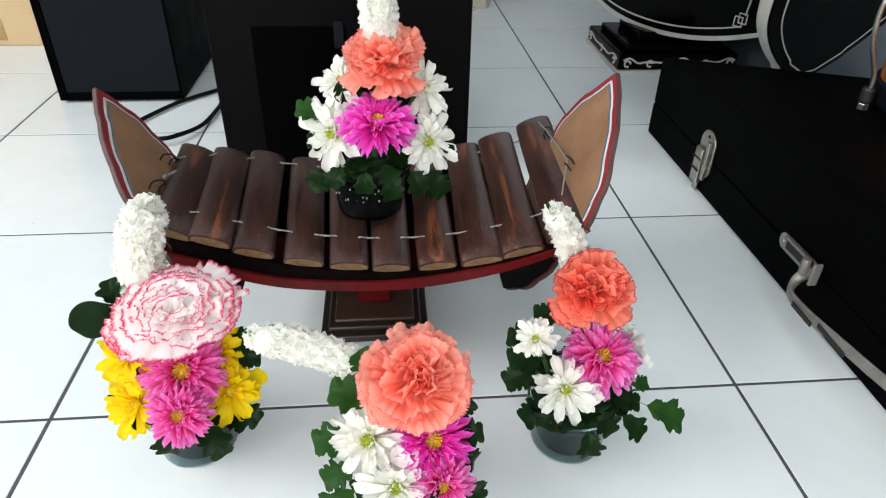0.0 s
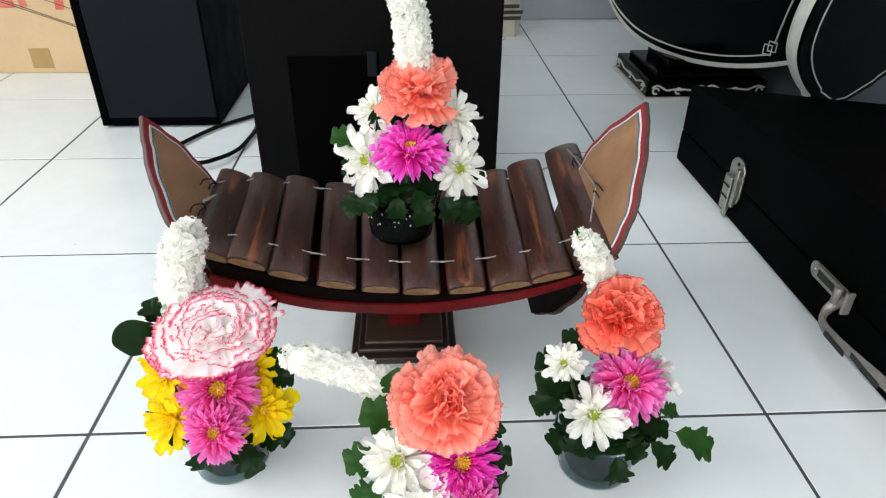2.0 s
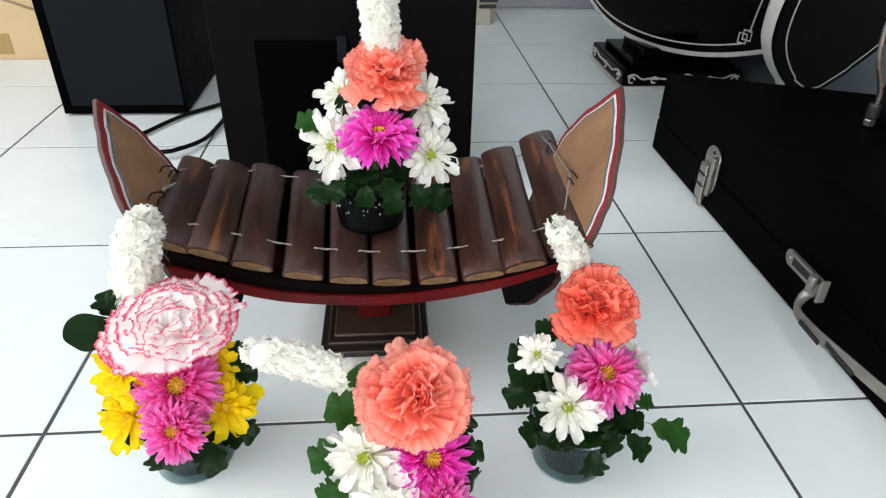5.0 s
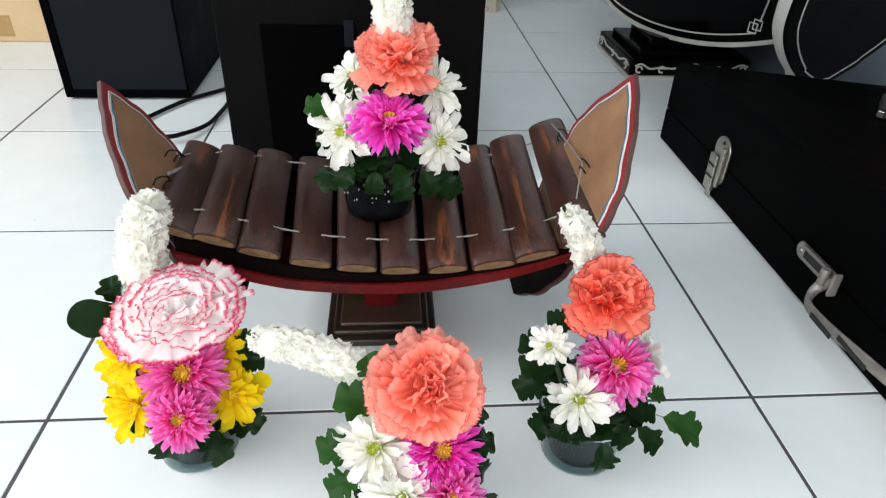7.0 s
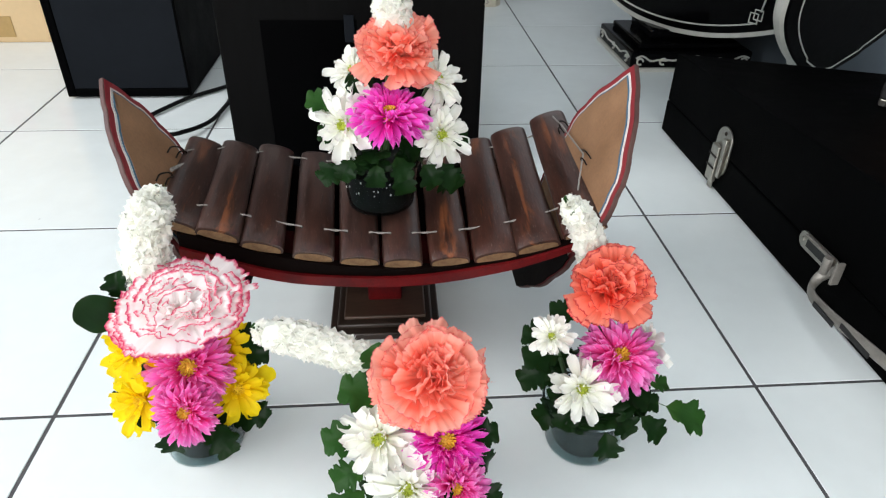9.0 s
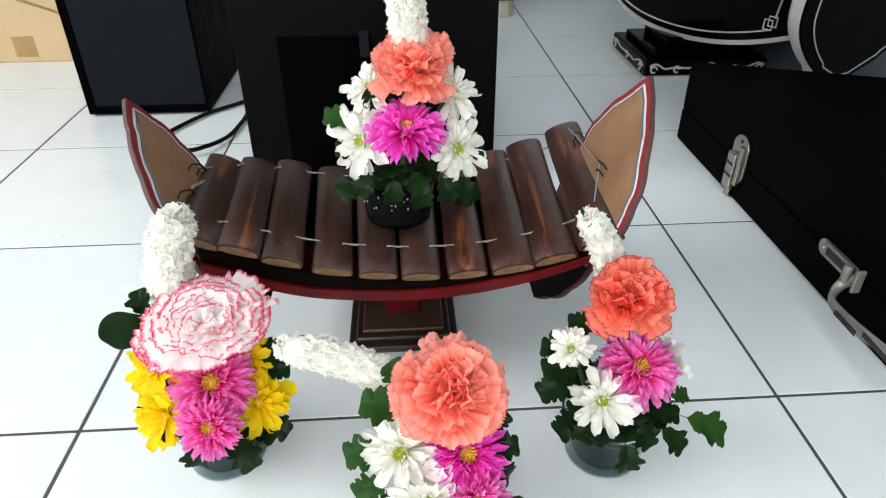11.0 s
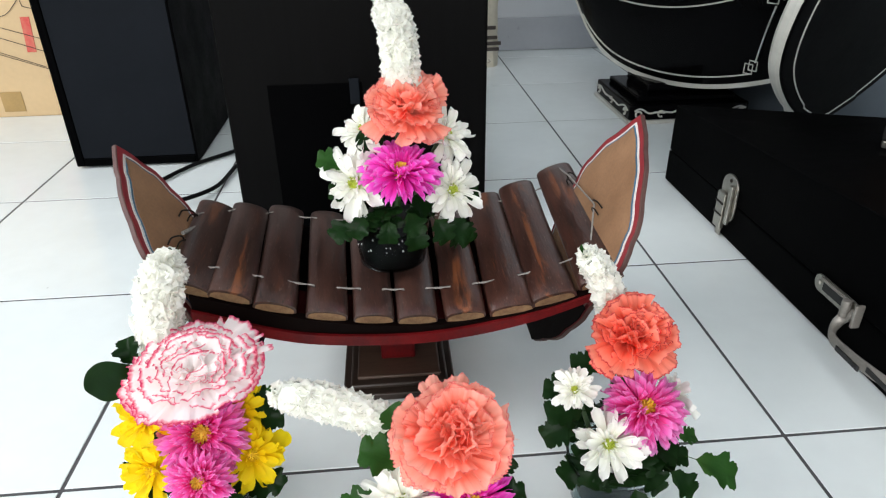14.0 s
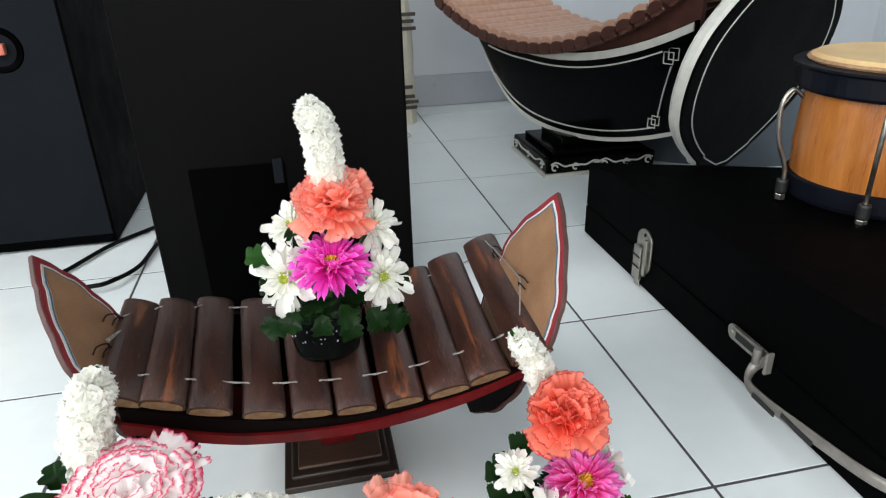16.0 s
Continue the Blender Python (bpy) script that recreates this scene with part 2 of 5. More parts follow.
M_SACK = mat("printed_paper_sack", (0.58, 0.54, 0.44), 0.7, vary=0.1, scale=14, bump=0.5, bump_scale=40)
M_CLOTH = mat("blue_grey_cover", (0.09, 0.11, 0.13), 0.8, vary=0.1, scale=12, bump=0.4, bump_scale=500)
M_CUP = clear_mat("clear_plastic", (0.66, 0.75, 0.76), 0.02, 1.16)
M_SMOKED = clear_mat("smoked_plastic", (0.45, 0.48, 0.5))
M_WATER = mat("dark_wet_foam", (0.022, 0.034, 0.034), 0.5, second=(0.007, 0.012, 0.012), scale=90, bump=0.4, bump_scale=400)
M_SOIL = mat("dark_foam_flecked_white", (0.012, 0.016, 0.014), 0.5, second=(0.006, 0.008, 0.007), scale=90)
M_FLECK = mat("white_fleck", (0.6, 0.62, 0.6), 0.6)
M_LEAF = petal_mat("dark_green_leaf", [(0.0, (0.012, 0.032, 0.007)), (0.5, (0.0045, 0.0165, 0.004)), (1.0, (0.006, 0.020, 0.004))], 0.05, 0.50, 0.30, spec=0.07)
M_LEAF2 = petal_mat("mid_green_leaf", [(0.0, (0.04, 0.095, 0.016)), (0.5, (0.014, 0.050, 0.009)), (1.0, (0.022, 0.068, 0.014))], 0.15, 0.45, 0.32, spec=0.08)
M_STEM = mat("green_stem", (0.05, 0.11, 0.035), 0.5, vary=0.2, scale=100)
M_CORAL = petal_mat("coral_petal", [(0.0, (0.97, 0.46, 0.36)), (0.35, (0.97, 0.38, 0.275)), (0.70, (0.97, 0.335, 0.235)), (0.925, (0.98, 0.47, 0.375)), (0.955, (0.80, 0.16, 0.17))], 0.55, 0.24, lowest=0.92)
M_CORALRED = petal_mat("red_coral_petal", [(0.0, (0.95, 0.28, 0.20)), (0.35, (0.95, 0.225, 0.145)), (0.70, (0.96, 0.235, 0.145)), (0.91, (0.97, 0.31, 0.22)), (0.95, (0.55, 0.03, 0.05))], 0.48, 0.26, lowest=0.90)
M_PICOTEE = petal_mat("white_petal_with_pink_rim", [(0.0, (0.94, 0.38, 0.34)), (0.25, (0.96, 0.70, 0.64)), (0.50, (0.97, 0.92, 0.90)), (0.885, (0.97, 0.95, 0.94)), (0.917, (0.92, 0.40, 0.48)), (0.945, (0.66, 0.05, 0.15))], 0.6, 0.05, lowest=0.98)
M_MAGENTA = petal_mat("magenta_petal", [(0.0, (0.62, 0.008, 0.26)), (0.40, (0.92, 0.035, 0.54)), (0.8, (0.97, 0.12, 0.72)), (1.0, (0.98, 0.38, 0.86))], 0.5, 0.22, lowest=0.86)
M_ROSE = petal_mat("rose_pink_petal", [(0.0, (0.76, 0.012, 0.17)), (0.35, (0.93, 0.06, 0.40)), (0.75, (0.96, 0.24, 0.66)), (1.0, (0.97, 0.48, 0.82))], 0.5, 0.22, lowest=0.86)
M_WHITEP = petal_mat("white_petal", [(0.0, (0.70, 0.78, 0.22)), (0.18, (0.89, 0.90, 0.78)), (1.0, (0.91, 0.91, 0.88))], 0.35, 0.12)
M_YELLOWP = petal_mat("yellow_petal", [(0.0, (0.85, 0.55, 0.005)), (0.4, (0.93, 0.68, 0.006)), (1.0, (0.95, 0.76, 0.012))], 0.4, 0.12)
M_STATICE = petal_mat("papery_white_floret", [(0.0, (0.80, 0.84, 0.62)), (0.25, (0.94, 0.94, 0.87)), (1.0, (0.97, 0.97, 0.93))], 0.6, 0.04, lowest=0.95)
M_CORE = mat("white_spike_core", (0.90, 0.91, 0.84), 0.7, vary=0.08, scale=200, bump=0.5, bump_scale=500)
M_EYE = mat("yellow_flower_eye", (0.85, 0.55, 0.06), 0.7, second=(0.55, 0.30, 0.02), scale=300)
M_EYEYELLOW = mat("bright_yellow_flower_eye", (0.90, 0.66, 0.015), 0.7, second=(0.70, 0.44, 0.01), scale=300)
M_EYEGREEN = mat("yellow_green_flower_eye", (0.62, 0.66, 0.08), 0.7, second=(0.28, 0.36, 0.03), scale=300)


# ---- helpers of this scene ----
def thing(name, at=(0, 0, 0), label="", category="", group="", kind="", turn=0):
    ob = new(name)
    ob.empty_display_size = 0.02
    ob.matrix_basis = pose(*at, 0, 0, turn)
    return tagged(ob, label, category, group, kind)


def settle(ob, at):
    """Moves the Empty of a thing to its base and leaves its parts where they are."""
    for child in ob.children:
        child.matrix_basis = Matrix.Translation(-Vector(at)) @ child.matrix_basis
    ob.matrix_basis = Matrix.Translation(at)


def mesh_of(name, bm, material, smooth=False):
    if smooth:
        for e in bm.edges:
            e.smooth = len(e.link_faces) == 2 and e.calc_face_angle(0) < 0.7
    me = bpy.data.meshes.new(name)
    bm.to_mesh(me)
    bm.free()
    me.materials.append(material)
    if smooth:
        me.shade_smooth()
    return me


def part(name, bm, material, parent=None, label="", m=None, smooth=False):
    me = bm if isinstance(bm, bpy.types.Mesh) else mesh_of(name, bm, material, smooth)
    ob = new(name, me)
    ob.parent = parent
    if m is not None:
        ob.matrix_basis = m
    return tagged(ob, label)


def box(x0, x1, y0, y1, z0, z1, bevel=0.0, seg=2):
    bm = bmesh.new()
    bmesh.ops.create_cube(bm, size=1)
    for v in bm.verts:
        v.co = Vector(((x0 + x1) / 2 + v.co.x * (x1 - x0), (y0 + y1) / 2 + v.co.y * (y1 - y0), (z0 + z1) / 2 + v.co.z * (z1 - z0)))
    if bevel:
        bmesh.ops.bevel(bm, geom=bm.edges[:], offset=bevel, segments=seg, affect="EDGES", profile=0.5)
    return bm


def prism(outline, depth, bevel=0.0):
    """A flat outline in x and y, raised to the given height, with rounded rims."""
    bm = bmesh.new()
    low = [bm.verts.new((x, y, 0)) for x, y in outline]
    f = bm.faces.new(low)
    top = bmesh.ops.extrude_face_region(bm, geom=[f])["geom"]
    bmesh.ops.translate(bm, verts=[g for g in top if isinstance(g, bmesh.types.BMVert)], vec=(0, 0, depth))
    bmesh.ops.recalc_face_normals(bm, faces=bm.faces[:])
    if bevel:
        rim = [e for e in bm.edges if abs(e.verts[0].co.z - e.verts[1].co.z) < 1e-6]
        bmesh.ops.bevel(bm, geom=rim, offset=bevel, segments=2, affect="EDGES", profile=0.5)
    return bm


def lathe(profile, n=40, close=False):
    bm = bmesh.new()
    rings = []
    for r, z in profile:
        rings.append([bm.verts.new((r * math.cos(2 * math.pi * i / n), r * math.sin(2 * math.pi * i / n), z)) for i in range(n)])
    pairs = list(zip(rings, rings[1:])) + ([(rings[-1], rings[0])] if close else [])
    for a, b in pairs:
        for i in range(n):
            bm.faces.new((a[i], a[(i + 1) % n], b[(i + 1) % n], b[i]))
    if not close:
        if profile[0][0] > 1e-4:
            bm.faces.new(rings[0][::-1])
        if profile[-1][0] > 1e-4:
            bm.faces.new(rings[-1])
    bmesh.ops.recalc_face_normals(bm, faces=bm.faces[:])
    return bm


def smooth_path(points, steps=8):
    pts = [Vector(p) for p in points]
    pts = [2 * pts[0] - pts[1]] + pts + [2 * pts[-1] - pts[-2]]
    out = []
    for a, b, c, d in zip(pts, pts[1:], pts[2:], pts[3:]):
        for i in range(steps):
            t = i / steps
            out.append(0.5 * (2 * b + (c - a) * t + (2 * a - 5 * b + 4 * c - d) * t * t + (3 * b - a - 3 * c + d) * t ** 3))
    return out + [pts[-2]]


def tube(points, r, n=8, steps=8, r_end=None, flat=None):
    """A round or flattened rod along a smooth line. flat: (direction, half width) stretches it across."""
    line = smooth_path(points, steps) if steps else [Vector(p) for p in points]
    bm = bmesh.new()
    rings, side = [], None
    for i, p in enumerate(line):
        d = (line[min(i + 1, len(line) - 1)] - line[max(i - 1, 0)]).normalized()
        if side is None:
            side = d.orthogonal().normalized()
        side = (side - d * side.dot(d)).normalized()
        if flat:
            side = (Vector(flat[0]) - d * Vector(flat[0]).dot(d)).normalized()
        up = d.cross(side)
        rr = r + ((r_end if r_end is not None else r) - r) * i / max(1, len(line) - 1)
        rs = flat[1] if flat else rr
        rings.append([bm.verts.new(p + side * rs * math.cos(2 * math.pi * k / n) + up * rr * math.sin(2 * math.pi * k / n)) for k in range(n)])
    for a, b in zip(rings, rings[1:]):
        for i in range(n):
            bm.faces.new((a[i], a[(i + 1) % n], b[(i + 1) % n], b[i]))
    bm.faces.new(rings[0][::-1])
    bm.faces.new(rings[-1])
    bmesh.ops.recalc_face_normals(bm, faces=bm.faces[:])
    return bm


def loft(rows, closed=False, caps=False):
    bm = bmesh.new()
    R = [[bm.verts.new(p) for p in row] for row in rows]
    for a, b in zip(R, R[1:]):
        k = len(a)
        for i in range(k if closed else k - 1):
            bm.faces.new((a[i], a[(i + 1) % k], b[(i + 1) % k], b[i]))
    if caps:
        bm.faces.new(R[0][::-1])
        bm.faces.new(R[-1])
    bmesh.ops.recalc_face_normals(bm, faces=bm.faces[:])
    return bm


def lerp(table, x):
    for (a, fa), (b, fb) in zip(table, table[1:]):
        if x <= b:
            t = max(0.0, (x - a) / (b - a))
            return fa + (fb - fa) * t
    return table[-1][1]


# ---- room ----
FLOOR_X0, FLOOR_X1, FLOOR_Y0, WALL_Y, HIGH = -1.8, 1.9, -2.3, 1.6, 2.6
floor = tagged(part("floor", box(FLOOR_X0 - 0.15, FLOOR_X1 + 0.15, FLOOR_Y0 - 0.15, WALL_Y + 0.15, -0.08, -0.0007), M_GROUT), "white glazed ceramic tile floor with grey joints", "floor", kind="structure")


def wall(name, boxes, label):
    ob = thing(name, label=label, category="wall", kind="structure")
    for b in boxes:
        part("wall_panel", box(*b), M_WALL, ob)
    return ob


wall("wall_north", [(FLOOR_X0 - 0.15, FLOOR_X1 + 0.15, WALL_Y, WALL_Y + 0.15, 0, HIGH)], "plain white painted wall behind the instruments")
wall("wall_east", [(FLOOR_X1, FLOOR_X1 + 0.15, FLOOR_Y0, WALL_Y, 0, HIGH)], "plain white painted side wall")
wall("wall_west", [(FLOOR_X0 - 0.15, FLOOR_X0, FLOOR_Y0, -1.8, 0, HIGH), (FLOOR_X0 - 0.15, FLOOR_X0, 0.6, WALL_Y, 0, HIGH),
                   (FLOOR_X0 - 0.15, FLOOR_X0, -1.8, 0.6, 0, 0.8), (FLOOR_X0 - 0.15, FLOOR_X0, -1.8, 0.6, 2.1, HIGH)], "white wall with a wide window opening")
# the south opening is made up, so that the rear fill gets in
wall("wall_south", [(FLOOR_X0 - 0.15, -1.05, FLOOR_Y0 - 0.15, FLOOR_Y0, 0, HIGH), (0.65, FLOOR_X1 + 0.15, FLOOR_Y0 - 0.15, FLOOR_Y0, 0, HIGH),
                    (-1.05, 0.65, FLOOR_Y0 - 0.15, FLOOR_Y0, 2.1, HIGH)], "unseen white wall with a wide opening added for the fill lamp")
tagged(part("ceiling", box(FLOOR_X0 - 0.15, FLOOR_X1 + 0.15, FLOOR_Y0 - 0.15, WALL_Y + 0.15, HIGH, HIGH + 0.1), M_WALL), "plain white ceiling", "ceiling", kind="structure")
tagged(part("baseboard", box(FLOOR_X0, FLOOR_X1, WALL_Y - 0.008, WALL_Y - 0.001, 0.001, 0.094, 0.002), M_SKIRT), "low grey-white tiled skirting along the wall", "baseboard", kind="structure")


# ---- loudspeakers, box and cables ----
def loudspeaker_small():
    ob = thing("loudspeaker", (-0.466, 0.735, 0), "dark charcoal loudspeaker cabinet seen from its panelled back", "loudspeaker", "loudspeakers")
    w, d, h = 0.104, 0.275, 0.62
    part("cabinet_side", box(-w, -w + 0.014, 0, d, 0.004, h, 0.002), M_BLACKEDGE, ob)
    part("cabinet_side", box(w - 0.0045, w, 0, d, 0.004, h, 0.001), M_BLACKEDGE, ob)
    part("cabinet_bottom", box(-w + 0.0142, w - 0.0047, 0, d, 0.004, 0.018, 0.002), M_BLACKEDGE, ob)
    part("cabinet_top", box(-w + 0.0142, w - 0.0047, 0, d, h - 0.014, h, 0.002), M_BLACKEDGE, ob)
    part("back_panel", box(-w + 0.0145, w - 0.0048, 0.002, 0.02, 0.0185, h - 0.0145), M_CHARCOAL, ob)
    part("front_baffle", box(-w + 0.0145, w - 0.0048, d - 0.03, d - 0.01, 0.0185, h - 0.0145), M_CHARCOAL, ob)
    dish = part("terminal_dish", lathe([(0.0, 0.0005), (0.022, 0.0005), (0.026, 0.003), (0.032, 0.0035), (0.034, 0.001), (0.034, 0.0)], 36), M_DISHREFLECTION, ob, "round black recessed connector dish", pose(0.008, 0.0035, 0.325, 90, 0, 0), True)
    part("terminal_post", box(0.001, 0.012, -0.006, 0.010, 0.003, 0.016, 0.002), M_REDINK, dish, "red connector post")
    part("terminal_post", box(-0.016, -0.004, -0.006, 0.010, 0.003, 0.016, 0.002), M_RUBBER, dish)
    for x in (-0.08, 0.08):
        for y in (0.03, 0.21):
            part("foot", lathe([(0.012, 0), (0.012, 0.0042)], 16), M_RUBBER, ob, m=pose(x, y, 0))
    return ob


def loudspeaker_large():
    ob = thing("loudspeaker", (-0.0615, 0.42, 0), "large black woodgrain loudspeaker cabinet standing upright", "loudspeaker", "loudspeakers")
    w, d, h = 0.1615, 0.32, 0.72
    part("cabinet", box(-w, w, 0, d, 0.004, h, 0.003), M_VINYL, ob)
    # thin dark plate and grey slit stand in for a reflection in the cabinet
    reflection = part("cover_panel", box(-0.109, 0.006, -0.0012, -0.0002, 0.012, 0.212, 0.0004), M_DISHREFLECTION, ob, "dark reflection in the cabinet, built as a thin plate")
    part("tab", box(-0.009, 0.003, -0.0045, -0.0014, 0.186, 0.218, 0.001), M_CHARCOAL, reflection, "grey slit that belongs to the built reflection")
    part("loose_thread", tube([(w - 0.001, -0.001, 0.236), (w + 0.003, -0.004, 0.233), (w - 0.002, -0.006, 0.231)], 0.0006, 6), M_CORD, ob)
    for x in (-0.13, 0.13):
        for y in (0.04, 0.28):
            part("foot", lathe([(0.015, 0), (0.015, 0.0042)], 16), M_RUBBER, ob, m=pose(x, y, 0))
    return ob


loudspeaker_small()
loudspeaker_large()
for pts in ([(-0.27, 0.83, 0.006), (-0.312, 0.78, 0.005), (-0.367, 0.72, 0.005), (-0.408, 0.644, 0.005), (-0.43, 0.60, 0.005), (-0.40, 0.555, 0.005), (-0.36, 0.548, 0.012), (-0.335, 0.556, 0.012), (-0.305, 0.615, 0.006), (-0.29, 0.71, 0.005), (-0.26, 0.80, 0.005), (-0.24, 0.86, 0.005)],):
    tagged(part("speaker_cable", tube(pts, 0.0034, 10, 10), M_CABLE, smooth=True), "black rubber cable looped on the tiles", "cable")


def cardboard_box():
    ob = thing("cardboard_box", (-1.0, 1.080, 0), "brown cardboard carton with faded red print", "box")
    part("carton", box(-0.3, 0.32, 0, 0.35, 0.0, 0.46, 0.003), M_CARD, ob)
    part("tape_patch", box(0.150, 0.194, -0.0012, -0.0003, 0.012, 0.055), M_TAPE, ob, "square of brown tape")
    for x0, x1, z0, z1, dx in ((0.119, 0.150, 0.140, 0.207, -0.003), (0.162, 0.177, 0.142, 0.190, -0.010), (0.233, 0.251, 0.136, 0.206, 0.005), (0.040, 0.062, 0.140, 0.207, -0.014)):
        bm = box(x0, x1, -0.0012, -0.0003, z0, z1)
        for v in bm.verts:
            v.co.x += dx * (v.co.z - z0) / (z1 - z0)
        part("print_bar", bm, M_REDINK, ob, "faded red printed stroke")
    lines = [((0.177, 0.192), (0.30, 0.152)), ((0.171, 0.172), (0.30, 0.125)), ((0.0, 0.205), (0.262, 0.105)), ((0.0, 0.198), (0.30, 0.088)), ((0.174, 0.201), (0.212, 0.211)), ((0.212, 0.211), (0.222, 0.218)), ((0.222, 0.218), (0.252, 0.248)), ((0.252, 0.248), (0.272, 0.248)), ((0.250, 0.226), (0.30, 0.214)), ((0.246, 0.248), (0.249, 0.226)), ((0.05, 0.19), (0.174, 0.201))]
    for (a, b), (c, d) in lines:
        part("print_line", tube([(a, -0.0016, b), ((a + c) / 2, -0.0016, (b + d) / 2), (c, -0.0016, d)], 0.0007, 5, 1), M_BLACKINK, ob)


cardboard_box()


def paper_sack():
    ob = thing("paper_sack", (0.19, 1.47, 0), "crumpled printed paper sack standing by the wall", "sack")
    rows = []
    for i in range(13):
        z = 0.40 * i / 12
        row = []
        for k in range(28):
            a = 2 * math.pi * k / 28
            sq = 1 / max(abs(math.cos(a)), abs(math.sin(a))) ** 0.6
            r = 0.085 * sq * (1 - 0.1 * (i / 12)) + 0.009 * noise.noise((math.cos(a) * 2, math.sin(a) * 2, z * 14))
            row.append((r * math.cos(a) * 1.15, r * math.sin(a), z))
        rows.append(row)
    part("bag", loft(rows, True, True), M_SACK, ob, smooth=True)
    for z, w in ((0.045, 0.045), (0.06, 0.05), (0.075, 0.04), (0.10, 0.035), (0.25, 0.05), (0.268, 0.045), (0.285, 0.05)):
        part("print_bar", box(0.035, 0.035 + w, -0.0945, -0.0915, z, z + 0.009), M_BLACKINK, ob, m=pose(0, 0, 0, 0, 0, 4))


paper_sack()


# ---- long instrument case with bongo drum ----
def hard_case():
    ob = thing("instrument_case", (0, 0, 0), "long black leatherette instrument case with metal latches", "case")
    foot = [(0.414, -0.55), (0.90, -0.55), (0.90, 0.325), (0.417, 0.566)]
    part("lower_shell", prism(foot, 0.0500, 0.002), M_LEATHER, ob, m=pose(0, 0, 0.002), smooth=False)
    lid = [(0.4145, -0.5495), (0.8995, -0.5495), (0.8995, 0.3245), (0.4175, 0.5655)]
    bm = prism(lid, 0.090, 0.0025)
    for v in bm.verts:
        v.co.z += (0.0148 - 0.057 * v.co.y) * max(0, v.co.z) / 0.09
    part("lid", bm, M_LEATHER, ob, m=pose(0, 0, 0.0523))
    for y in (0.385, -0.28):
        latch = part("latch", prism([(0.020 * math.cos(a), 0.018 * math.sin(a) + (0.030 if math.sin(a) > 0 else 0.0)) for a in [2 * math.pi * i / 28 for i in range(28)]], 0.003, 0.0008), M_CHROME, ob, "nickel draw latch", pose(0.4165, y - 0.022, 0.042, 90, 0, -90))
        part("lever", box(-0.015, 0.004, -0.028, 0.022, 0.0032, 0.010, 0.0015), M_CHROME, latch)
        part("tongue", box(0.006, 0.014, -0.018, 0.036, 0.0032, 0.0075, 0.001), M_CHROME, latch)
        for v in (-0.008, 0.008):
            part("rib", box(-0.0155, 0.0045, v - 0.001, v + 0.001, 0.0098, 0.0112), M_IRON, latch)
        part("catch", box(-0.012, 0.0, -0.040, -0.027, 0.003, 0.0055, 0.001), M_CHROME, latch)
        part("rivet", lathe([(0.0, 0.0048), (0.002, 0.0044), (0.0028, 0.003)], 12), M_IRON, latch, m=pose(0.001, 0.040, 0))
    h = part("handle", tube([(0.408, 0.082, 0.062), (0.396, 0.094, 0.044), (0.384, 0.084, 0.032), (0.380, 0.05, 0.034), (0.379, -0.01, 0.043), (0.380, -0.07, 0.052), (0.390, -0.10, 0.056), (0.407, -0.112, 0.062)], 0.0035, 10, 8, flat=((0, 0.3, 1), 0.0058)), M_HANDLE, ob, "grey metal carrying handle with dark inlays", pose(0.012, 0.012, -0.004), True)
    for y0, y1, z0 in ((0.066, 0.032, 0.0325), (0.024, -0.018, 0.0395)):
        part("inlay", box(0.3752, 0.3765, y1, y0, z0 - 0.0028, z0 + 0.0028, 0.0005), M_RUBBER, h)
    for y, s in ((0.128, 1), (-0.133, -1)):
        plate = part("handle_plate", prism([(0.026 * sgn + 0.0095 * math.cos(a), 0.0095 * math.sin(a)) for sgn, a0 in ((1, -90), (-1, 90)) for a in [radians(a0 + 180 * i / 10) for i in range(11)]], 0.002, 0.0006), M_CHROME, ob, "slotted nickel handle plate", pose(0.4150, y, 0.053, 90, 0, -90))
        part("slot", box(-0.020, 0.012, -0.0045, 0.0045, 0.0021, 0.003), M_RUBBER, plate)
        part("rivet", lathe([(0.0, 0.0042), (0.0022, 0.0038), (0.003, 0.002)], 12), M_CHROME, plate, m=pose(-0.0275, 0, 0))
        part("strap", box(-0.024, 0.024, 0.0055, 0.0088, 0.0022, 0.0048, 0.001), M_HANDLE, plate)
        part("hinge", lathe([(0.0, -0.009), (0.0042, -0.009), (0.0046, -0.008), (0.0046, 0.008), (0.0042, 0.009), (0.0, 0.009)], 14), M_HANDLE, plate, "dull metal hinge barrel", pose(0.022, 0, 0.0060, 90, 0, 0), True)
        part("bracket", box(0.0360, 0.0395, -0.012, 0.013, 0.0, 0.009, 0.001), M_HANDLE, plate)
    return ob


settle(hard_case(), (0.65, 0.0, 0.0))


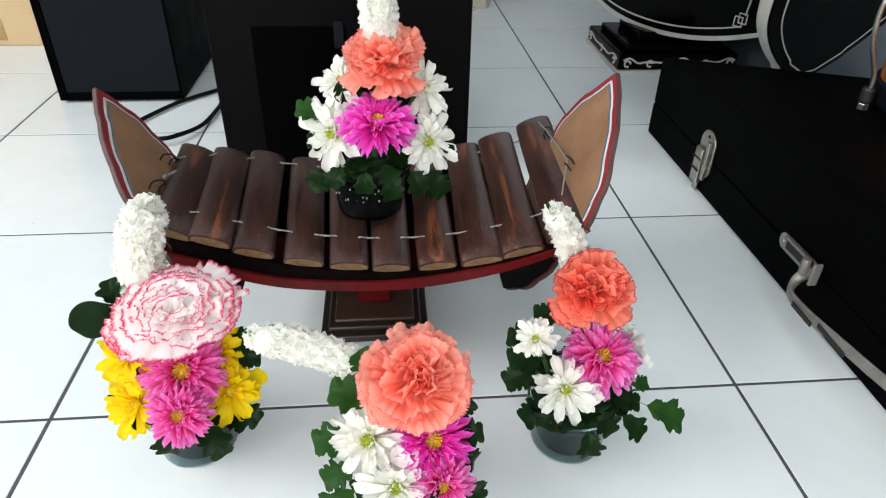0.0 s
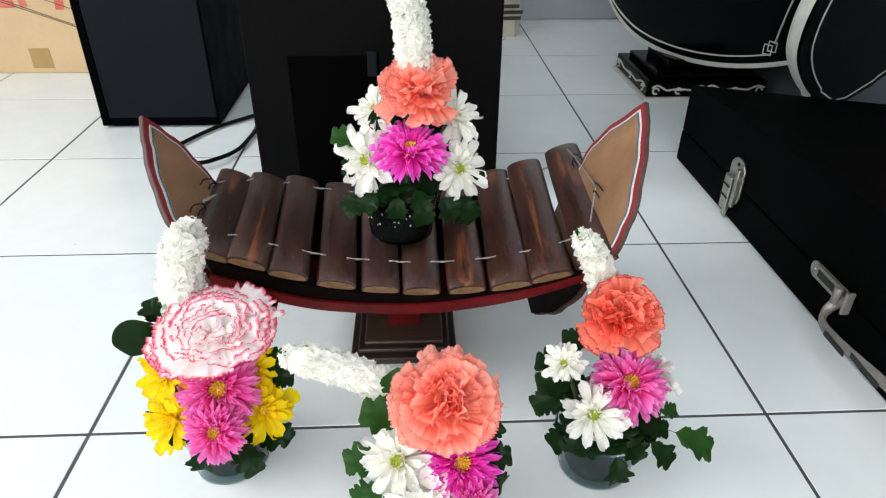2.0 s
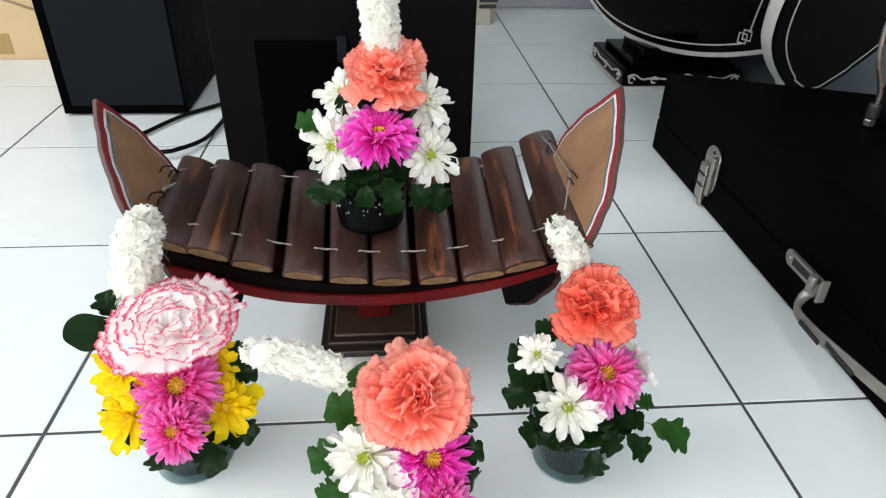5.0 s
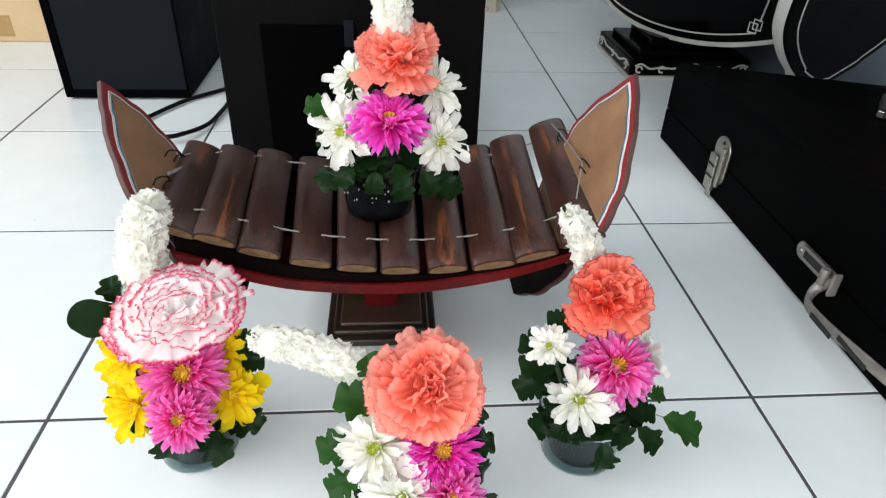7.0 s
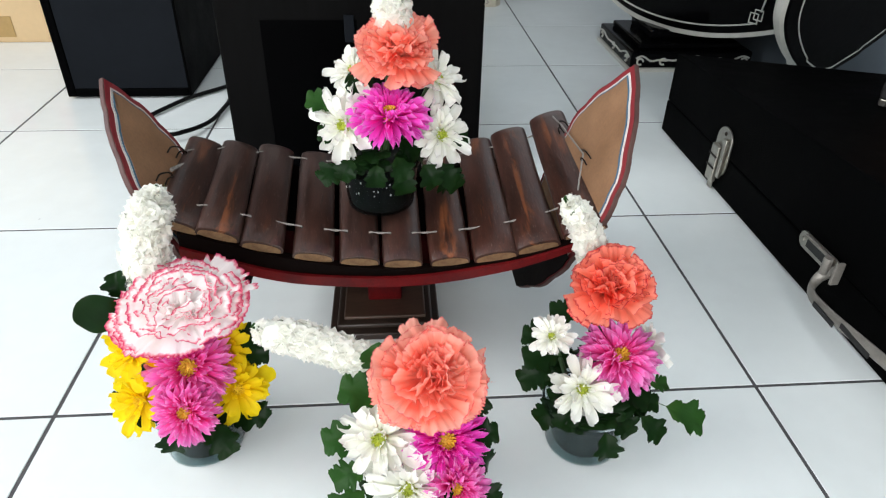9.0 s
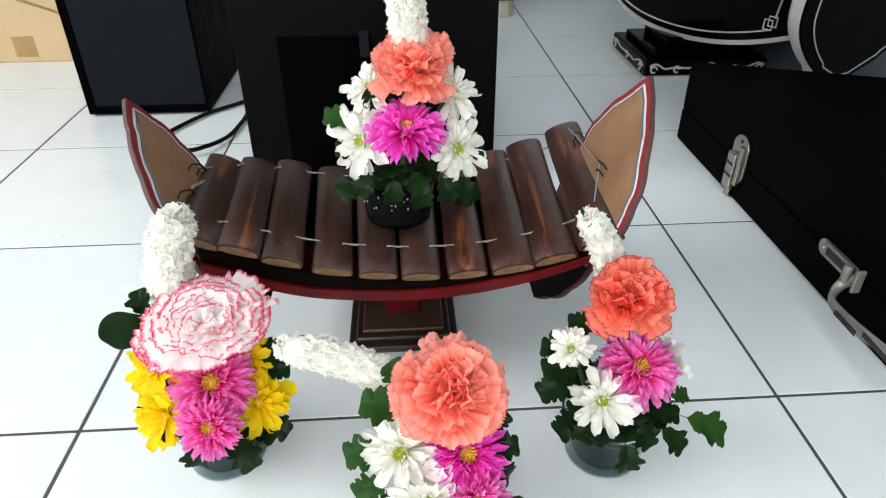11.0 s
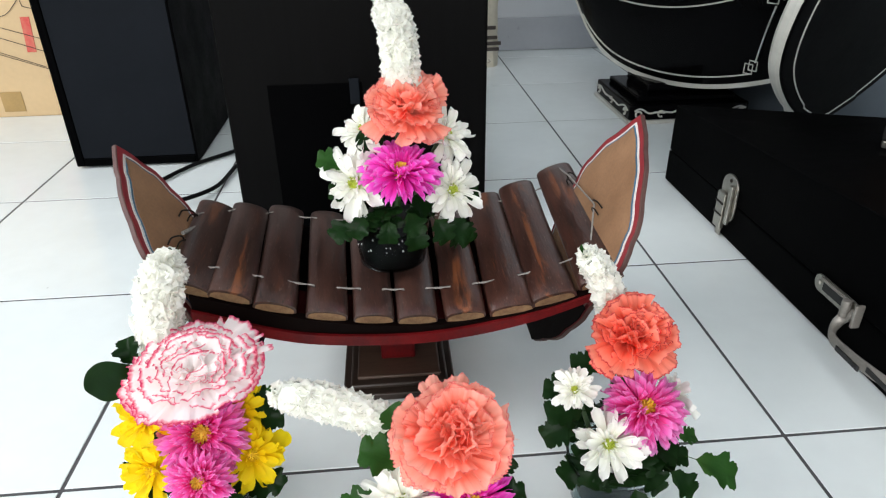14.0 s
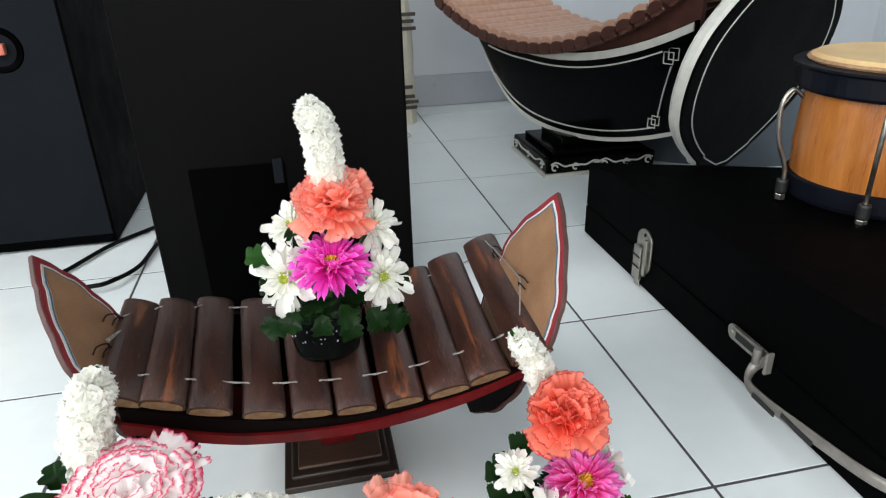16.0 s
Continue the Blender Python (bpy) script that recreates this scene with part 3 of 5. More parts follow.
def bongo(at):
    ob = thing("bongo_drum", at, "orange varnished wooden bongo with black rim and chrome rods", "drum")
    R = 0.098
    part("shell", lathe([(R - 0.012, 0.03), (R - 0.001, 0.031), (R + 0.002, 0.08), (R, 0.14), (R - 0.004, 0.175), (R - 0.014, 0.175)], 56), M_BONGO, ob, smooth=True)
    part("bottom_ring", lathe([(R - 0.01, 0.006), (R + 0.003, 0.006), (R + 0.0045, 0.012), (R + 0.004, 0.034), (R + 0.001, 0.036), (R - 0.01, 0.036)], 56), M_BLACKSTEEL, ob, smooth=False)
    part("rim", lathe([(R - 0.012, 0.158), (R + 0.010, 0.158), (R + 0.012, 0.162), (R + 0.012, 0.186), (R + 0.018, 0.190), (R + 0.018, 0.193), (R + 0.002, 0.194)], 56), M_BLACKSTEEL, ob)
    part("skin", lathe([(R + 0.0015, 0.190), (R + 0.0005, 0.200), (R - 0.006, 0.205), (0.05, 0.203), (0.0, 0.203)], 56), M_SKIN, ob, smooth=True)
    part("skin_ring", lathe([(R + 0.002, 0.1945), (R + 0.004, 0.197), (R + 0.002, 0.2005), (R - 0.003, 0.2)], 56, True), M_CUT, ob)
    for k in range(6):
        a = radians(169 + 54.5 * k)
        c, s = math.cos(a), math.sin(a)
        r0 = R + 0.012
        rod = part("tension_rod", tube([(c * (r0 + 0.001), s * (r0 + 0.001), 0.150), (c * (r0 + 0.015), s * (r0 + 0.015), 0.160), (c * (r0 + 0.025), s * (r0 + 0.025), 0.138), (c * (r0 + 0.021), s * (r0 + 0.021), 0.09), (c * (r0 + 0.006), s * (r0 + 0.006), 0.045), (c * (r0 + 0.006), s * (r0 + 0.006), 0.004)], 0.0029, 10, 8), M_CHROME, ob, smooth=True)
        part("lug", lathe([(0.0062, 0.010), (0.0072, 0.013), (0.0072, 0.028), (0.0062, 0.031)], 16), M_RUBBER, rod, m=pose(c * (r0 + 0.006), s * (r0 + 0.006), 0))
        part("nut", lathe([(0.006, 0.0), (0.0066, 0.001), (0.0066, 0.008), (0.006, 0.009)], 6), M_CHROME, rod, m=pose(c * (r0 + 0.006), s * (r0 + 0.006), 0.0005))
    ob.scale = (1, 1, 0.875)
    return ob


bongo((0.674, 0.277, 0.1425))
cover = thing("padded_cover", (0.98, 1.05, 0), "pale blue-grey cloth cover bunched on the floor", "cover")
rows = []
for i in range(15):
    p = math.pi * (i / 14) * 0.5
    rows.append([((0.30 * math.cos(p) * (1 + 0.10 * noise.noise((2 * math.cos(a), 2 * math.sin(a), i * 0.4))) + 0.002) * math.cos(a), (0.26 * math.cos(p) + 0.002) * math.sin(a) * (1 + 0.12 * noise.noise((3 * math.sin(a), 2, i * 0.3))), 0.24 * math.sin(p)) for a in [2 * math.pi * k / 36 for k in range(36)]])
part("cloth", loft(rows, True, True), M_CLOTH, cover, smooth=True)


# ---- large boat-shaped xylophone ----
def boat_xylophone():
    # local x runs along the hull towards the near end, local y across it, away from the viewer
    ob = thing("boat_xylophone", (0.49, 0.95, 0), "large black lacquered boat-shaped xylophone with ivory inlay lines", "xylophone", turn=-65)
    WIDE = 0.25

    def top(s):
        return min(0.245 + 0.74 * s * s, 0.249 + 0.9 * (s + 0.06) ** 2)

    def low(s):
        q = s - 0.03
        return 0.066 + 0.75 * q * q + (15 * q ** 4 if q < 0 else 0)

    S = [-0.325 + 0.655 * i / 40 for i in range(41)]
    # the sides bulge and draw in towards the keel
    for name, side in (("hull_side", 0), ("hull_side", 1)):
        rows = []
        for s in S:
            a, b = min(low(s), top(s) - 0.004), top(s)
            row = []
            for k in range(9):
                f = k / 8
                y = 0.035 * (1 - f) ** 1.6
                row.append((s, y if side == 0 else WIDE - y, a + (b - a) * f))
            for k in range(8, -1, -1):
                f = k / 8
                y = 0.035 * (1 - f) ** 1.6 + 0.012
                row.append((s, y if side == 0 else WIDE - y, a + (b - a) * f))
            rows.append(row)
        part(name, loft(rows, True, True), M_LACQUER, ob, smooth=False)
    part("hull_bottom", loft([[(s, 0.04, low(s) + 0.001), (s, WIDE - 0.04, low(s) + 0.001), (s, WIDE - 0.04, low(s) + 0.012), (s, 0.04, low(s) + 0.012)] for s in S if low(s) < top(s) - 0.02], True, True), M_LACQUER, ob)
    T = [-0.20 + 0.515 * i / 40 for i in range(41)]

    def strip(name, zf, half, s0, s1, f):
        pts = [s0 + (s1 - s0) * i / 40 for i in range(41)]
        rows = []
        for s in pts:
            z = zf(s)
            ff = min(1, max(0, (z - low(s)) / (top(s) - low(s))))
            y = 0.035 * (1 - ff) ** 1.6
            rows.append([(s, y - 0.003, z - half), (s, y - 0.003, z + half), (s, y + 0.003, z + half), (s, y + 0.003, z - half)])
        part(name, loft(rows, True, True), M_IVORY, ob)

    strip("top_inlay", lambda s: top(s) - 0.009, 0.0075, -0.22, 0.328, 0)
    strip("line_inlay", lambda s: top(s) - 0.030, 0.0014, -0.20, 0.27, 0)
    strip("bottom_inlay", lambda s: low(s) + 0.003, 0.0042, -0.25, 0.315, 0)
    strip("line_inlay", lambda s: low(s) + 0.022, 0.0013, -0.20, 0.25, 0)
    # meander corners at the near end
    for (s0, z0, sc) in ((0.283, top(0.28) - 0.044, 1.0), (0.262, low(0.26) + 0.033, 0.8)):
        for dx, dz in ((0, 0), (0.010 * sc, 0.008 * sc)):
            a = 0.010 * sc
            pts = [(-a, -a), (a, -a), (a, a), (-a, a), (-a, -a)]
            part("meander_inlay", tube([(s0 + dx + p, 0.003, z0 + dz + q) for p, q in pts], 0.0014, 4, 0), M_IVORY, ob)
    part("upright_inlay", tube([(0.264, 0.016, low(0.26) + 0.042), (0.276, 0.010, 0.20), (0.290, 0.004, top(0.28) - 0.058)], 0.0016, 4, 4), M_IVORY, ob)
    # rails that carry the bars above the rim
    # dark strips added under the bars, for block ends and the shade between them
    for y in (0.0135, WIDE - 0.0255):
        part("bar_rail", loft([[(s, y, top(s) - 0.02), (s, y + 0.012, top(s) - 0.02), (s, y + 0.012, max(top(s) - 0.015, 0.2545 + 0.9 * (s + 0.06) ** 2)), (s, y, max(top(s) - 0.015, 0.2545 + 0.9 * (s + 0.06) ** 2))] for s in S], True, True), M_KEYEND, ob)
    # bars with rounded ends
    n = 21
    for i in range(n):
        s = -0.345 + 0.64 * i / (n - 1)
        zc = 0.256 + 0.9 * (s + 0.06) ** 2
        slope = math.atan(1.8 * (s + 0.06))
        rows, w = [], 0.0150
        prof = [(-w, 0.0), (-w, 0.006), (-w * 0.75, 0.012), (-w * 0.3, 0.0152), (w * 0.3, 0.0152), (w * 0.75, 0.012), (w, 0.006), (w, 0.0)]
        bar = part("tone_bar", loft([[(p, y, q) for p, q in prof] for y in (-0.022, -0.018, 0.272, 0.276)], True, True), M_KEYTOP, ob, m=pose(s, 0, zc, 0, -math.degrees(slope), 0))
        part("bar_end", loft([[(p * 1.04, y, q * 1.05 - 0.012 * (y < -0.02)) for p, q in prof] + [] for y in (-0.030, -0.0222)], True, True), M_KEYEND, bar, "dark rounded bar end")
        part("tuning_block", box(-w, w, -0.028, -0.004, -0.020, -0.0005, 0.003), M_KEYEND, bar)
    # end plates: leaf-shaped, leaning outwards
    near = [(0.0, 0.02), (0.03, 0.085), (0.07, 0.135), (0.105, 0.18), (0.15, 0.205), (0.20, 0.217), (0.26, 0.216), (0.31, 0.185), (0.36, 0.13), (0.41, 0.05), (0.43, 0.0)]
    for s0, lean, sign, base_z, wide in ((0.327, 0.285, 1, 0.055, near),):
        hs = [0.43 * (1 - math.cos(math.pi * i / 48)) / 2 for i in range(49)]
        soft = lambda h: sum(lerp(wide, max(0, min(0.43, h + d))) for d in (-0.03, -0.02, -0.01, 0, 0.01, 0.02, 0.03)) / 7 if 0.03 < h < 0.40 else lerp(wide, h)
        left = [(-soft(h), h) for h in hs]
        right = [(soft(h), h) for h in reversed(hs[:-1])]
        m = Matrix.Translation((s0, WIDE / 2 - 0.024, base_z)) @ Matrix.Rotation(sign * math.atan(lean), 4, "Y") @ Matrix(((0, 0, sign, 0), (sign, 0, 0, 0), (0, 1, 0, 0), (0, 0, 0, 1)))
        plate = part("end_plate", prism(left + right, 0.024, 0.003), M_MATTBLACK, ob, "black leaf-shaped end plate with an ivory rim", m)
        for mm in ((left + right),):
            rim = [(x, y) for x, y in mm]
            cl = rim + [rim[0]]
            part("ivory_rim", tube([(x * 1.0, y, 0.010) for x, y in cl], 0.004, 6, 0, flat=((0, 0, 1), 0.011)), M_IVORY, plate)
            inner = [(x * 0.86, 0.2 + (y - 0.2) * 0.92, 0.0245) for x, y in cl]
            part("line_inlay", tube(inner, 0.0014, 5, 0), M_IVORY, plate)
    return ob


boat_xylophone()


def pedestal():
    ob = thing("pedestal", (0.455, 0.857, 0), "stepped black pedestal with ivory scroll inlay", "pedestal")
    w, d = 0.25, 0.225
    part("white_foot", box(-0.004, w, -0.004, d, 0.0, 0.007, 0.001), M_IVORY, ob)
    part("plinth", box(0, w - 0.004, 0, d - 0.004, 0.0072, 0.038, 0.003), M_LACQUER, ob)
    part("step", box(0.02, w - 0.024, 0.02, d - 0.024, 0.0382, 0.050, 0.003), M_LACQUER, ob)
    part("neck", box(0.05, w - 0.05, 0.05, d - 0.05, 0.0502, 0.068, 0.004), M_LACQUER, ob)

    def scroll(u0, u1, place):
        n = 26
        pts = []
        for i in range(n + 1):
            t = i / n
            pts.append(place(u0 + (u1 - u0) * t, 0.026 + 0.005 * math.sin(t * math.pi * 5) * (1 - 0.3 * t) - 0.008 * math.exp(-((t - 0.5) / 0.1) ** 2)))
        part("scroll_inlay", tube(pts, 0.0019, 5, 2), M_IVORY, ob)
        for c in (u0 + (u1 - u0) * 0.08, u0 + (u1 - u0) * 0.5, u0 + (u1 - u0) * 0.92):
            ring = [place(c + 0.006 * math.cos(a), 0.020 + 0.006 * math.sin(a)) for a in [2 * math.pi * k / 12 for k in range(11)]]
            part("curl_inlay", tube(ring, 0.0019, 5, 2), M_IVORY, ob)

    scroll(0.01, 0.215, lambda u, z: (-0.0012, u, z))
    scroll(0.01, 0.12, lambda u, z: (u, -0.0012, z))
    scroll(0.12, 0.24, lambda u, z: (u, -0.0012, z))


pedestal()


# ---- small bamboo xylophone ----
BARS = [  # front x, front z, back x, back y
    (-0.181, 0.154, -0.190, 0.184), (-0.152, 0.145, -0.162, 0.195), (-0.120, 0.133, -0.132, 0.215), (-0.081, 0.1225, -0.093, 0.223),
    (-0.0445, 0.1170, -0.054, 0.230), (-0.010, 0.1140, -0.012, 0.236), (0.0285, 0.1145, 0.030, 0.240), (0.066, 0.1180, 0.072, 0.254),
    (0.100, 0.1260, 0.108, 0.254), (0.137, 0.1400, 0.149, 0.255)]


def small_xylophone():
    ob = thing("bamboo_xylophone", (0, 0, 0), "small boat-shaped bamboo xylophone with red-edged wooden end fins", "xylophone")
    CX, CY = -0.0275, 0.135

    def zc(x):
        return 0.1135 + 1.55 * (x + 0.004) ** 2

    # curved side boards with a lip; lip and hull floor red in front, dark brown behind
    X = [-0.180 + 0.325 * i / 32 for i in range(33)]
    crest = [(-0.20, 0.160)] + [(b[0], b[1]) for b in BARS] + [(0.16, 0.149)]
    drop = [(-0.18, 0.020), (-0.12, 0.0235), (-0.06, 0.0175), (0.0, 0.0150), (0.04, 0.0105), (0.08, 0.0078), (0.15, 0.006)]

    def ridge(x):
        return sum(lerp(crest, x + d) for d in (-0.02, -0.01, 0, 0.01, 0.02)) / 5 - 0.001

    def keel(x):
        return ridge(x) - sum(lerp(drop, x + d) for d in (-0.03, -0.015, 0, 0.015, 0.03)) / 5

    def lip(x):
        return min(0.0088, ridge(x) - keel(x) - 0.001)

    for y0, back in ((0.034, 0.0), (0.208, 0.020)):
        part("side_board", loft([[(x, y0, keel(x) + lip(x) + 0.0002), (x, y0 + 0.008, keel(x) + lip(x) + 0.0002), (x, y0 + 0.008, max(keel(x) + lip(x) + 0.0006, ridge(x) - back)), (x, y0, max(keel(x) + lip(x) + 0.0006, ridge(x) - back))] for x in X if x < (0.2 if y0 < 0.1 else 0.10)], True, True), M_HULL, ob)
        part("lower_lip", loft([[(x, y0 - 0.003, keel(x)), (x, y0 + 0.010, keel(x)), (x, y0 + 0.010, keel(x) + lip(x)), (x, y0 - 0.003, keel(x) + lip(x))] for x in X if x < (0.2 if y0 < 0.1 else 0.10)], True, True), M_RED if y0 < 0.1 else M_HULL, ob, "red painted lower edge" if y0 < 0.1 else "dark brown lower edge")
    for y0, y1, material in ((0.0445, 0.100, M_DEEPRED), (0.1002, 0.2045, M_HULL)):
        part("hull_floor", loft([[(x, y0, keel(x) + 0.001), (x, y1, keel(x) + 0.001), (x, y1, keel(x) + 0.005), (x, y0, keel(x) + 0.005)] for x in X if x < 0.10], True, True), material, ob)
    # bars: half rounds of bamboo
    rng = random.Random(4)
    for i, (fx, fz, bx, by) in enumerate(BARS):
        p0, p1 = Vector((fx, 0.036, fz)), Vector((bx, by, fz + (0.002, 0.002, 0.001, 0, 0, 0, 0.001, 0.003, 0.006, 0.009)[i]))
        ln = (p1 - p0).length
        slope = math.atan(3.1 * (fx + 0.004)) * 0.85
        w = 0.0184 if i > 6 else 0.0168
        prof = [(-w, 0.0015)] + [(-w * math.cos(math.pi * k / 16), 0.003 + 0.0100 * math.sin(math.pi * k / 16) ** 0.62) for k in range(17)] + [(w, 0.0015)] + [(w * 0.55, 0.0), (0, -0.0006), (-w * 0.55, 0.0)]
        yaw = math.atan2(-(bx - fx), by - 0.036)
        m = Matrix.Translation(p0) @ Matrix.Rotation(yaw, 4, "Z") @ Matrix.Rotation(math.asin((p1.z - p0.z) / ln), 4, "X") @ Matrix.Rotation(-slope, 4, "Y")
        rows = []
        ends = [(0.0, 0.62), (0.004, 0.80), (0.010, 0.93), (0.022, 1.0)]
        stations = [(q / ln, t) for q, t in ends] + [(0.2 + 0.065 * k, 1.0) for k in range(10)] + [(1 - q / ln, t) for q, t in reversed(ends)]
        for f, tall in stations:
            swell = 1 + 0.025 * math.sin(f * 6 + i)
            rows.append([(p * swell * (0.9 + 0.1 * tall), 0.001 + (ln - 0.002) * f, q * swell * tall) for p, q in prof])
        bar = part("bamboo_bar", loft(rows, True, True), M_BAMBOO_WORN if i < 2 else M_BAMBOO_RED if i > 5 else M_BAMBOO, ob, m=m, smooth=True)
        face = [(p * 0.88, q * 0.50) for p, q in prof]
        bm = bmesh.new()
        bm.faces.new([bm.verts.new((p, 0.0004, q)) for p, q in face])
        bmesh.ops.solidify(bm, geom=bm.faces[:], thickness=0.0008)
        part("cut_end", bm, M_CUT, bar, "pale cut bamboo end")
    # cords that tie the bars
    for f in (0.165, 0.85):
        for a, b in zip(BARS, BARS[1:]):
            pa = Vector((a[0] + (a[2] - a[0]) * f, 0.036 + (a[3] - 0.036) * f, a[1]))
            pb = Vector((b[0] + (b[2] - b[0]) * f, 0.036 + (b[3] - 0.036) * f, b[1]))
            sa, sb = math.atan(3.1 * (a[0] + 0.004)) * 0.85, math.atan(3.1 * (b[0] + 0.004)) * 0.85
            qa = pa + Vector((0.009 * math.cos(sa), 0, 0.009 * math.sin(sa) + 0.0118))
            qb = pb + Vector((-0.009 * math.cos(sb), 0, -0.009 * math.sin(sb) + 0.0118))
            for q, sl in ((qa, sa), (qb, sb)):
                part("cord_hole", lathe([(0.0, 0.0004), (0.0013, 0.0003), (0.0016, -0.001)], 8), M_RUBBER, ob, m=Matrix.Translation(q + Vector((0, 0, -0.0004))) @ Matrix.Rotation(-sl, 4, "Y"))
            for dy, lift in ((-0.0004, 0.0), (0.0006, 0.0003)):
                part("tie_cord", tube([qa + Vector((-0.0003, 0, -0.003)), qa + Vector((0.0006, dy, 0.0004 + lift)), (qa + qb) / 2 + Vector((0, -dy, 0.0004 - lift)), qb + Vector((-0.0006, dy, 0.0004 + lift)), qb + Vector((0.0003, 0, -0.003))], 0.00052, 6, 4), M_CORD, ob, smooth=True)
    # leaf-shaped end fins, leaning outwards: half widths towards the viewer and away, up the leaf
    FINS = ((1, 0.1875, 0.249, 0.128, 0.40, 0.228,
             [(0.0, 0.020), (0.02, 0.048), (0.045, 0.069), (0.075, 0.081), (0.105, 0.090), (0.125, 0.0935), (0.145, 0.0905), (0.163, 0.084), (0.182, 0.066), (0.202, 0.0455), (0.218, 0.022), (0.228, 0.0)],
             [(0.0, 0.030), (0.03, 0.046), (0.07, 0.056), (0.11, 0.060), (0.135, 0.0605), (0.157, 0.0595), (0.175, 0.050), (0.199, 0.030), (0.218, 0.010), (0.228, 0.0)]),
            (-1, -0.240, 0.244, 0.122, 0.50, 0.205,
             [(0.0, 0.054), (0.012, 0.062), (0.04, 0.076), (0.08, 0.082), (0.11, 0.080), (0.133, 0.073), (0.145, 0.068), (0.165, 0.053), (0.19, 0.025), (0.205, 0.0)],
             [(0.0, 0.030), (0.03, 0.040), (0.08, 0.044), (0.11, 0.036), (0.125, 0.032), (0.14, 0.0315), (0.158, 0.028), (0.175, 0.0215), (0.19, 0.012), (0.205, 0.0)]))
    for sgn, tipx, tipz, CY, lean, Hn, near_side, far_side in FINS:
        hs = [Hn * i / 44 for i in range(45)]
        soft = lambda table, h: sum(lerp(table, min(Hn, max(0.0, h + d))) for d in (-0.012, -0.006, 0, 0.006, 0.012)) / 5 if 0.012 < h < Hn - 0.017 else lerp(table, h)
        # sawn by hand: the rim wanders
        wob = lambda h, ph: (0.0012 * math.sin(h * 190 + ph) + 0.0004 * math.sin(h * 430 + 2 * ph)) * min(1, (Hn - h) / 0.02)

        def outline(k):
            """The leaf drawn in by k metres at its rim."""
            near_rim = [(sgn * (soft(near_side, h) + wob(h, 1.0 + sgn)), h) for h in hs]
            far_rim = [(-sgn * (soft(far_side, h) + wob(h, 2.6 + sgn)), h) for h in hs]
            raw = (far_rim + near_rim[-2::-1]) if sgn > 0 else (near_rim + far_rim[-2::-1])
            pts = []
            for q in range(len(raw)):
                (ax, ay), (bx, by), (cx, cy) = raw[q - 1], raw[q], raw[(q + 1) % len(raw)]
                n1, n2 = Vector((by - ay, ax - bx)).normalized(), Vector((cy - by, bx - cx)).normalized()
                n = n1 + n2
                n = n / max(0.35, n.dot(n1))
                kk = k * (1 + 0.06 * math.sin(by * 160 + bx * 60)) if 0.004 < k else k
                pts.append((bx + n.x * kk, by + n.y * kk))
            return pts

        c, s = math.cos(math.atan(lean)), math.sin(math.atan(lean))
        # columns: across (world y), up the leaf, and the normal that faces the bars
        up = Vector((sgn * s, 0, c))
        across = Vector((0, -sgn, 0))
        nrm = across.cross(up)
        foot = Vector((tipx, CY, tipz)) - up * Hn
        mm = Matrix((across, up, nrm)).transposed().to_4x4()
        mm.translation = foot - nrm * (0.0035 if sgn > 0 else 0.005)
        fin = part("end_fin", prism([(x, y) for x, y in outline(0.0)], 0.0044, 0.0008), M_FINEDGE, ob, "leaf-shaped wooden end fin with painted stripes", mm)
        for k, material, nm, lift in ((0.0010, M_FINRED, "red_stripe", 0.0045), (0.0066, M_FINWHITE, "white_stripe", 0.0049), (0.0090, M_FINBLUE, "blue_stripe", 0.0053), (0.0108, M_TAN, "tan_field", 0.0057)):
            part(nm, prism(outline(k), 0.0004), material, fin, m=pose(0, 0, lift - 0.0003))
        part("dark_back", prism(outline(0.002), 0.0004), M_HULL, fin, m=pose(0, 0, -0.0006))
        # dark brown sheet over the lower part of the leaf
        low = [(x, y) for x, y in outline(0.0003) if y < (0.080 if sgn > 0 else 0.066)]
        part("dark_foot", prism(low, 0.0004), M_HULL, fin, "dark brown lower part", pose(0, 0, 0.0062))
        # bent iron nails that hold the cord
        for x, y, turn in (((-0.060, 0.141, 24), (0.017, 0.146, 14)) if sgn > 0 else ((0.010, 0.125, -40), (-0.033, 0.122, -30))):
            for dx, dy, ln in ((0, 0, 1.0), (0.003, -0.006, 0.6)):
                part("bent_nail", tube([(-0.011 * ln, -0.002, 0.0070), (-0.009 * ln, 0.002, 0.0110), (0, 0.003, 0.0130), (0.007 * ln, 0.002, 0.0120), (0.010 * ln, -0.001, 0.0085)], 0.0007, 7, 5), M_IRON, fin, smooth=True, m=pose(x + dx, y + dy, 0, 0, 0, turn))
        if sgn > 0:
            for line in ([(-0.100, 0.134, 0.008), (-0.080, 0.138, 0.012), (-0.060, 0.141, 0.0125)], [(-0.060, 0.141, 0.0125), (-0.022, 0.1435, 0.0128), (0.017, 0.146, 0.0125)], [(0.017, 0.146, 0.0125), (0.036, 0.130, 0.0128), (0.055, 0.113, 0.0125), (0.063, 0.104, 0.014)]):
                part("end_cord", tube(line, 0.0008, 6, 3), M_CORD, fin, smooth=True)
        else:
            part("end_cord", tube([(-0.020, 0.122, 0.011), (-0.002, 0.116, 0.014), (0.013, 0.108, 0.018), (0.006, 0.099, 0.020), (-0.014, 0.098, 0.020), (-0.036, 0.099, 0.017), (-0.056, 0.102, 0.012)], 0.0017, 8, 6), M_CORD, fin, "soft grey cotton cord loop", smooth=True)
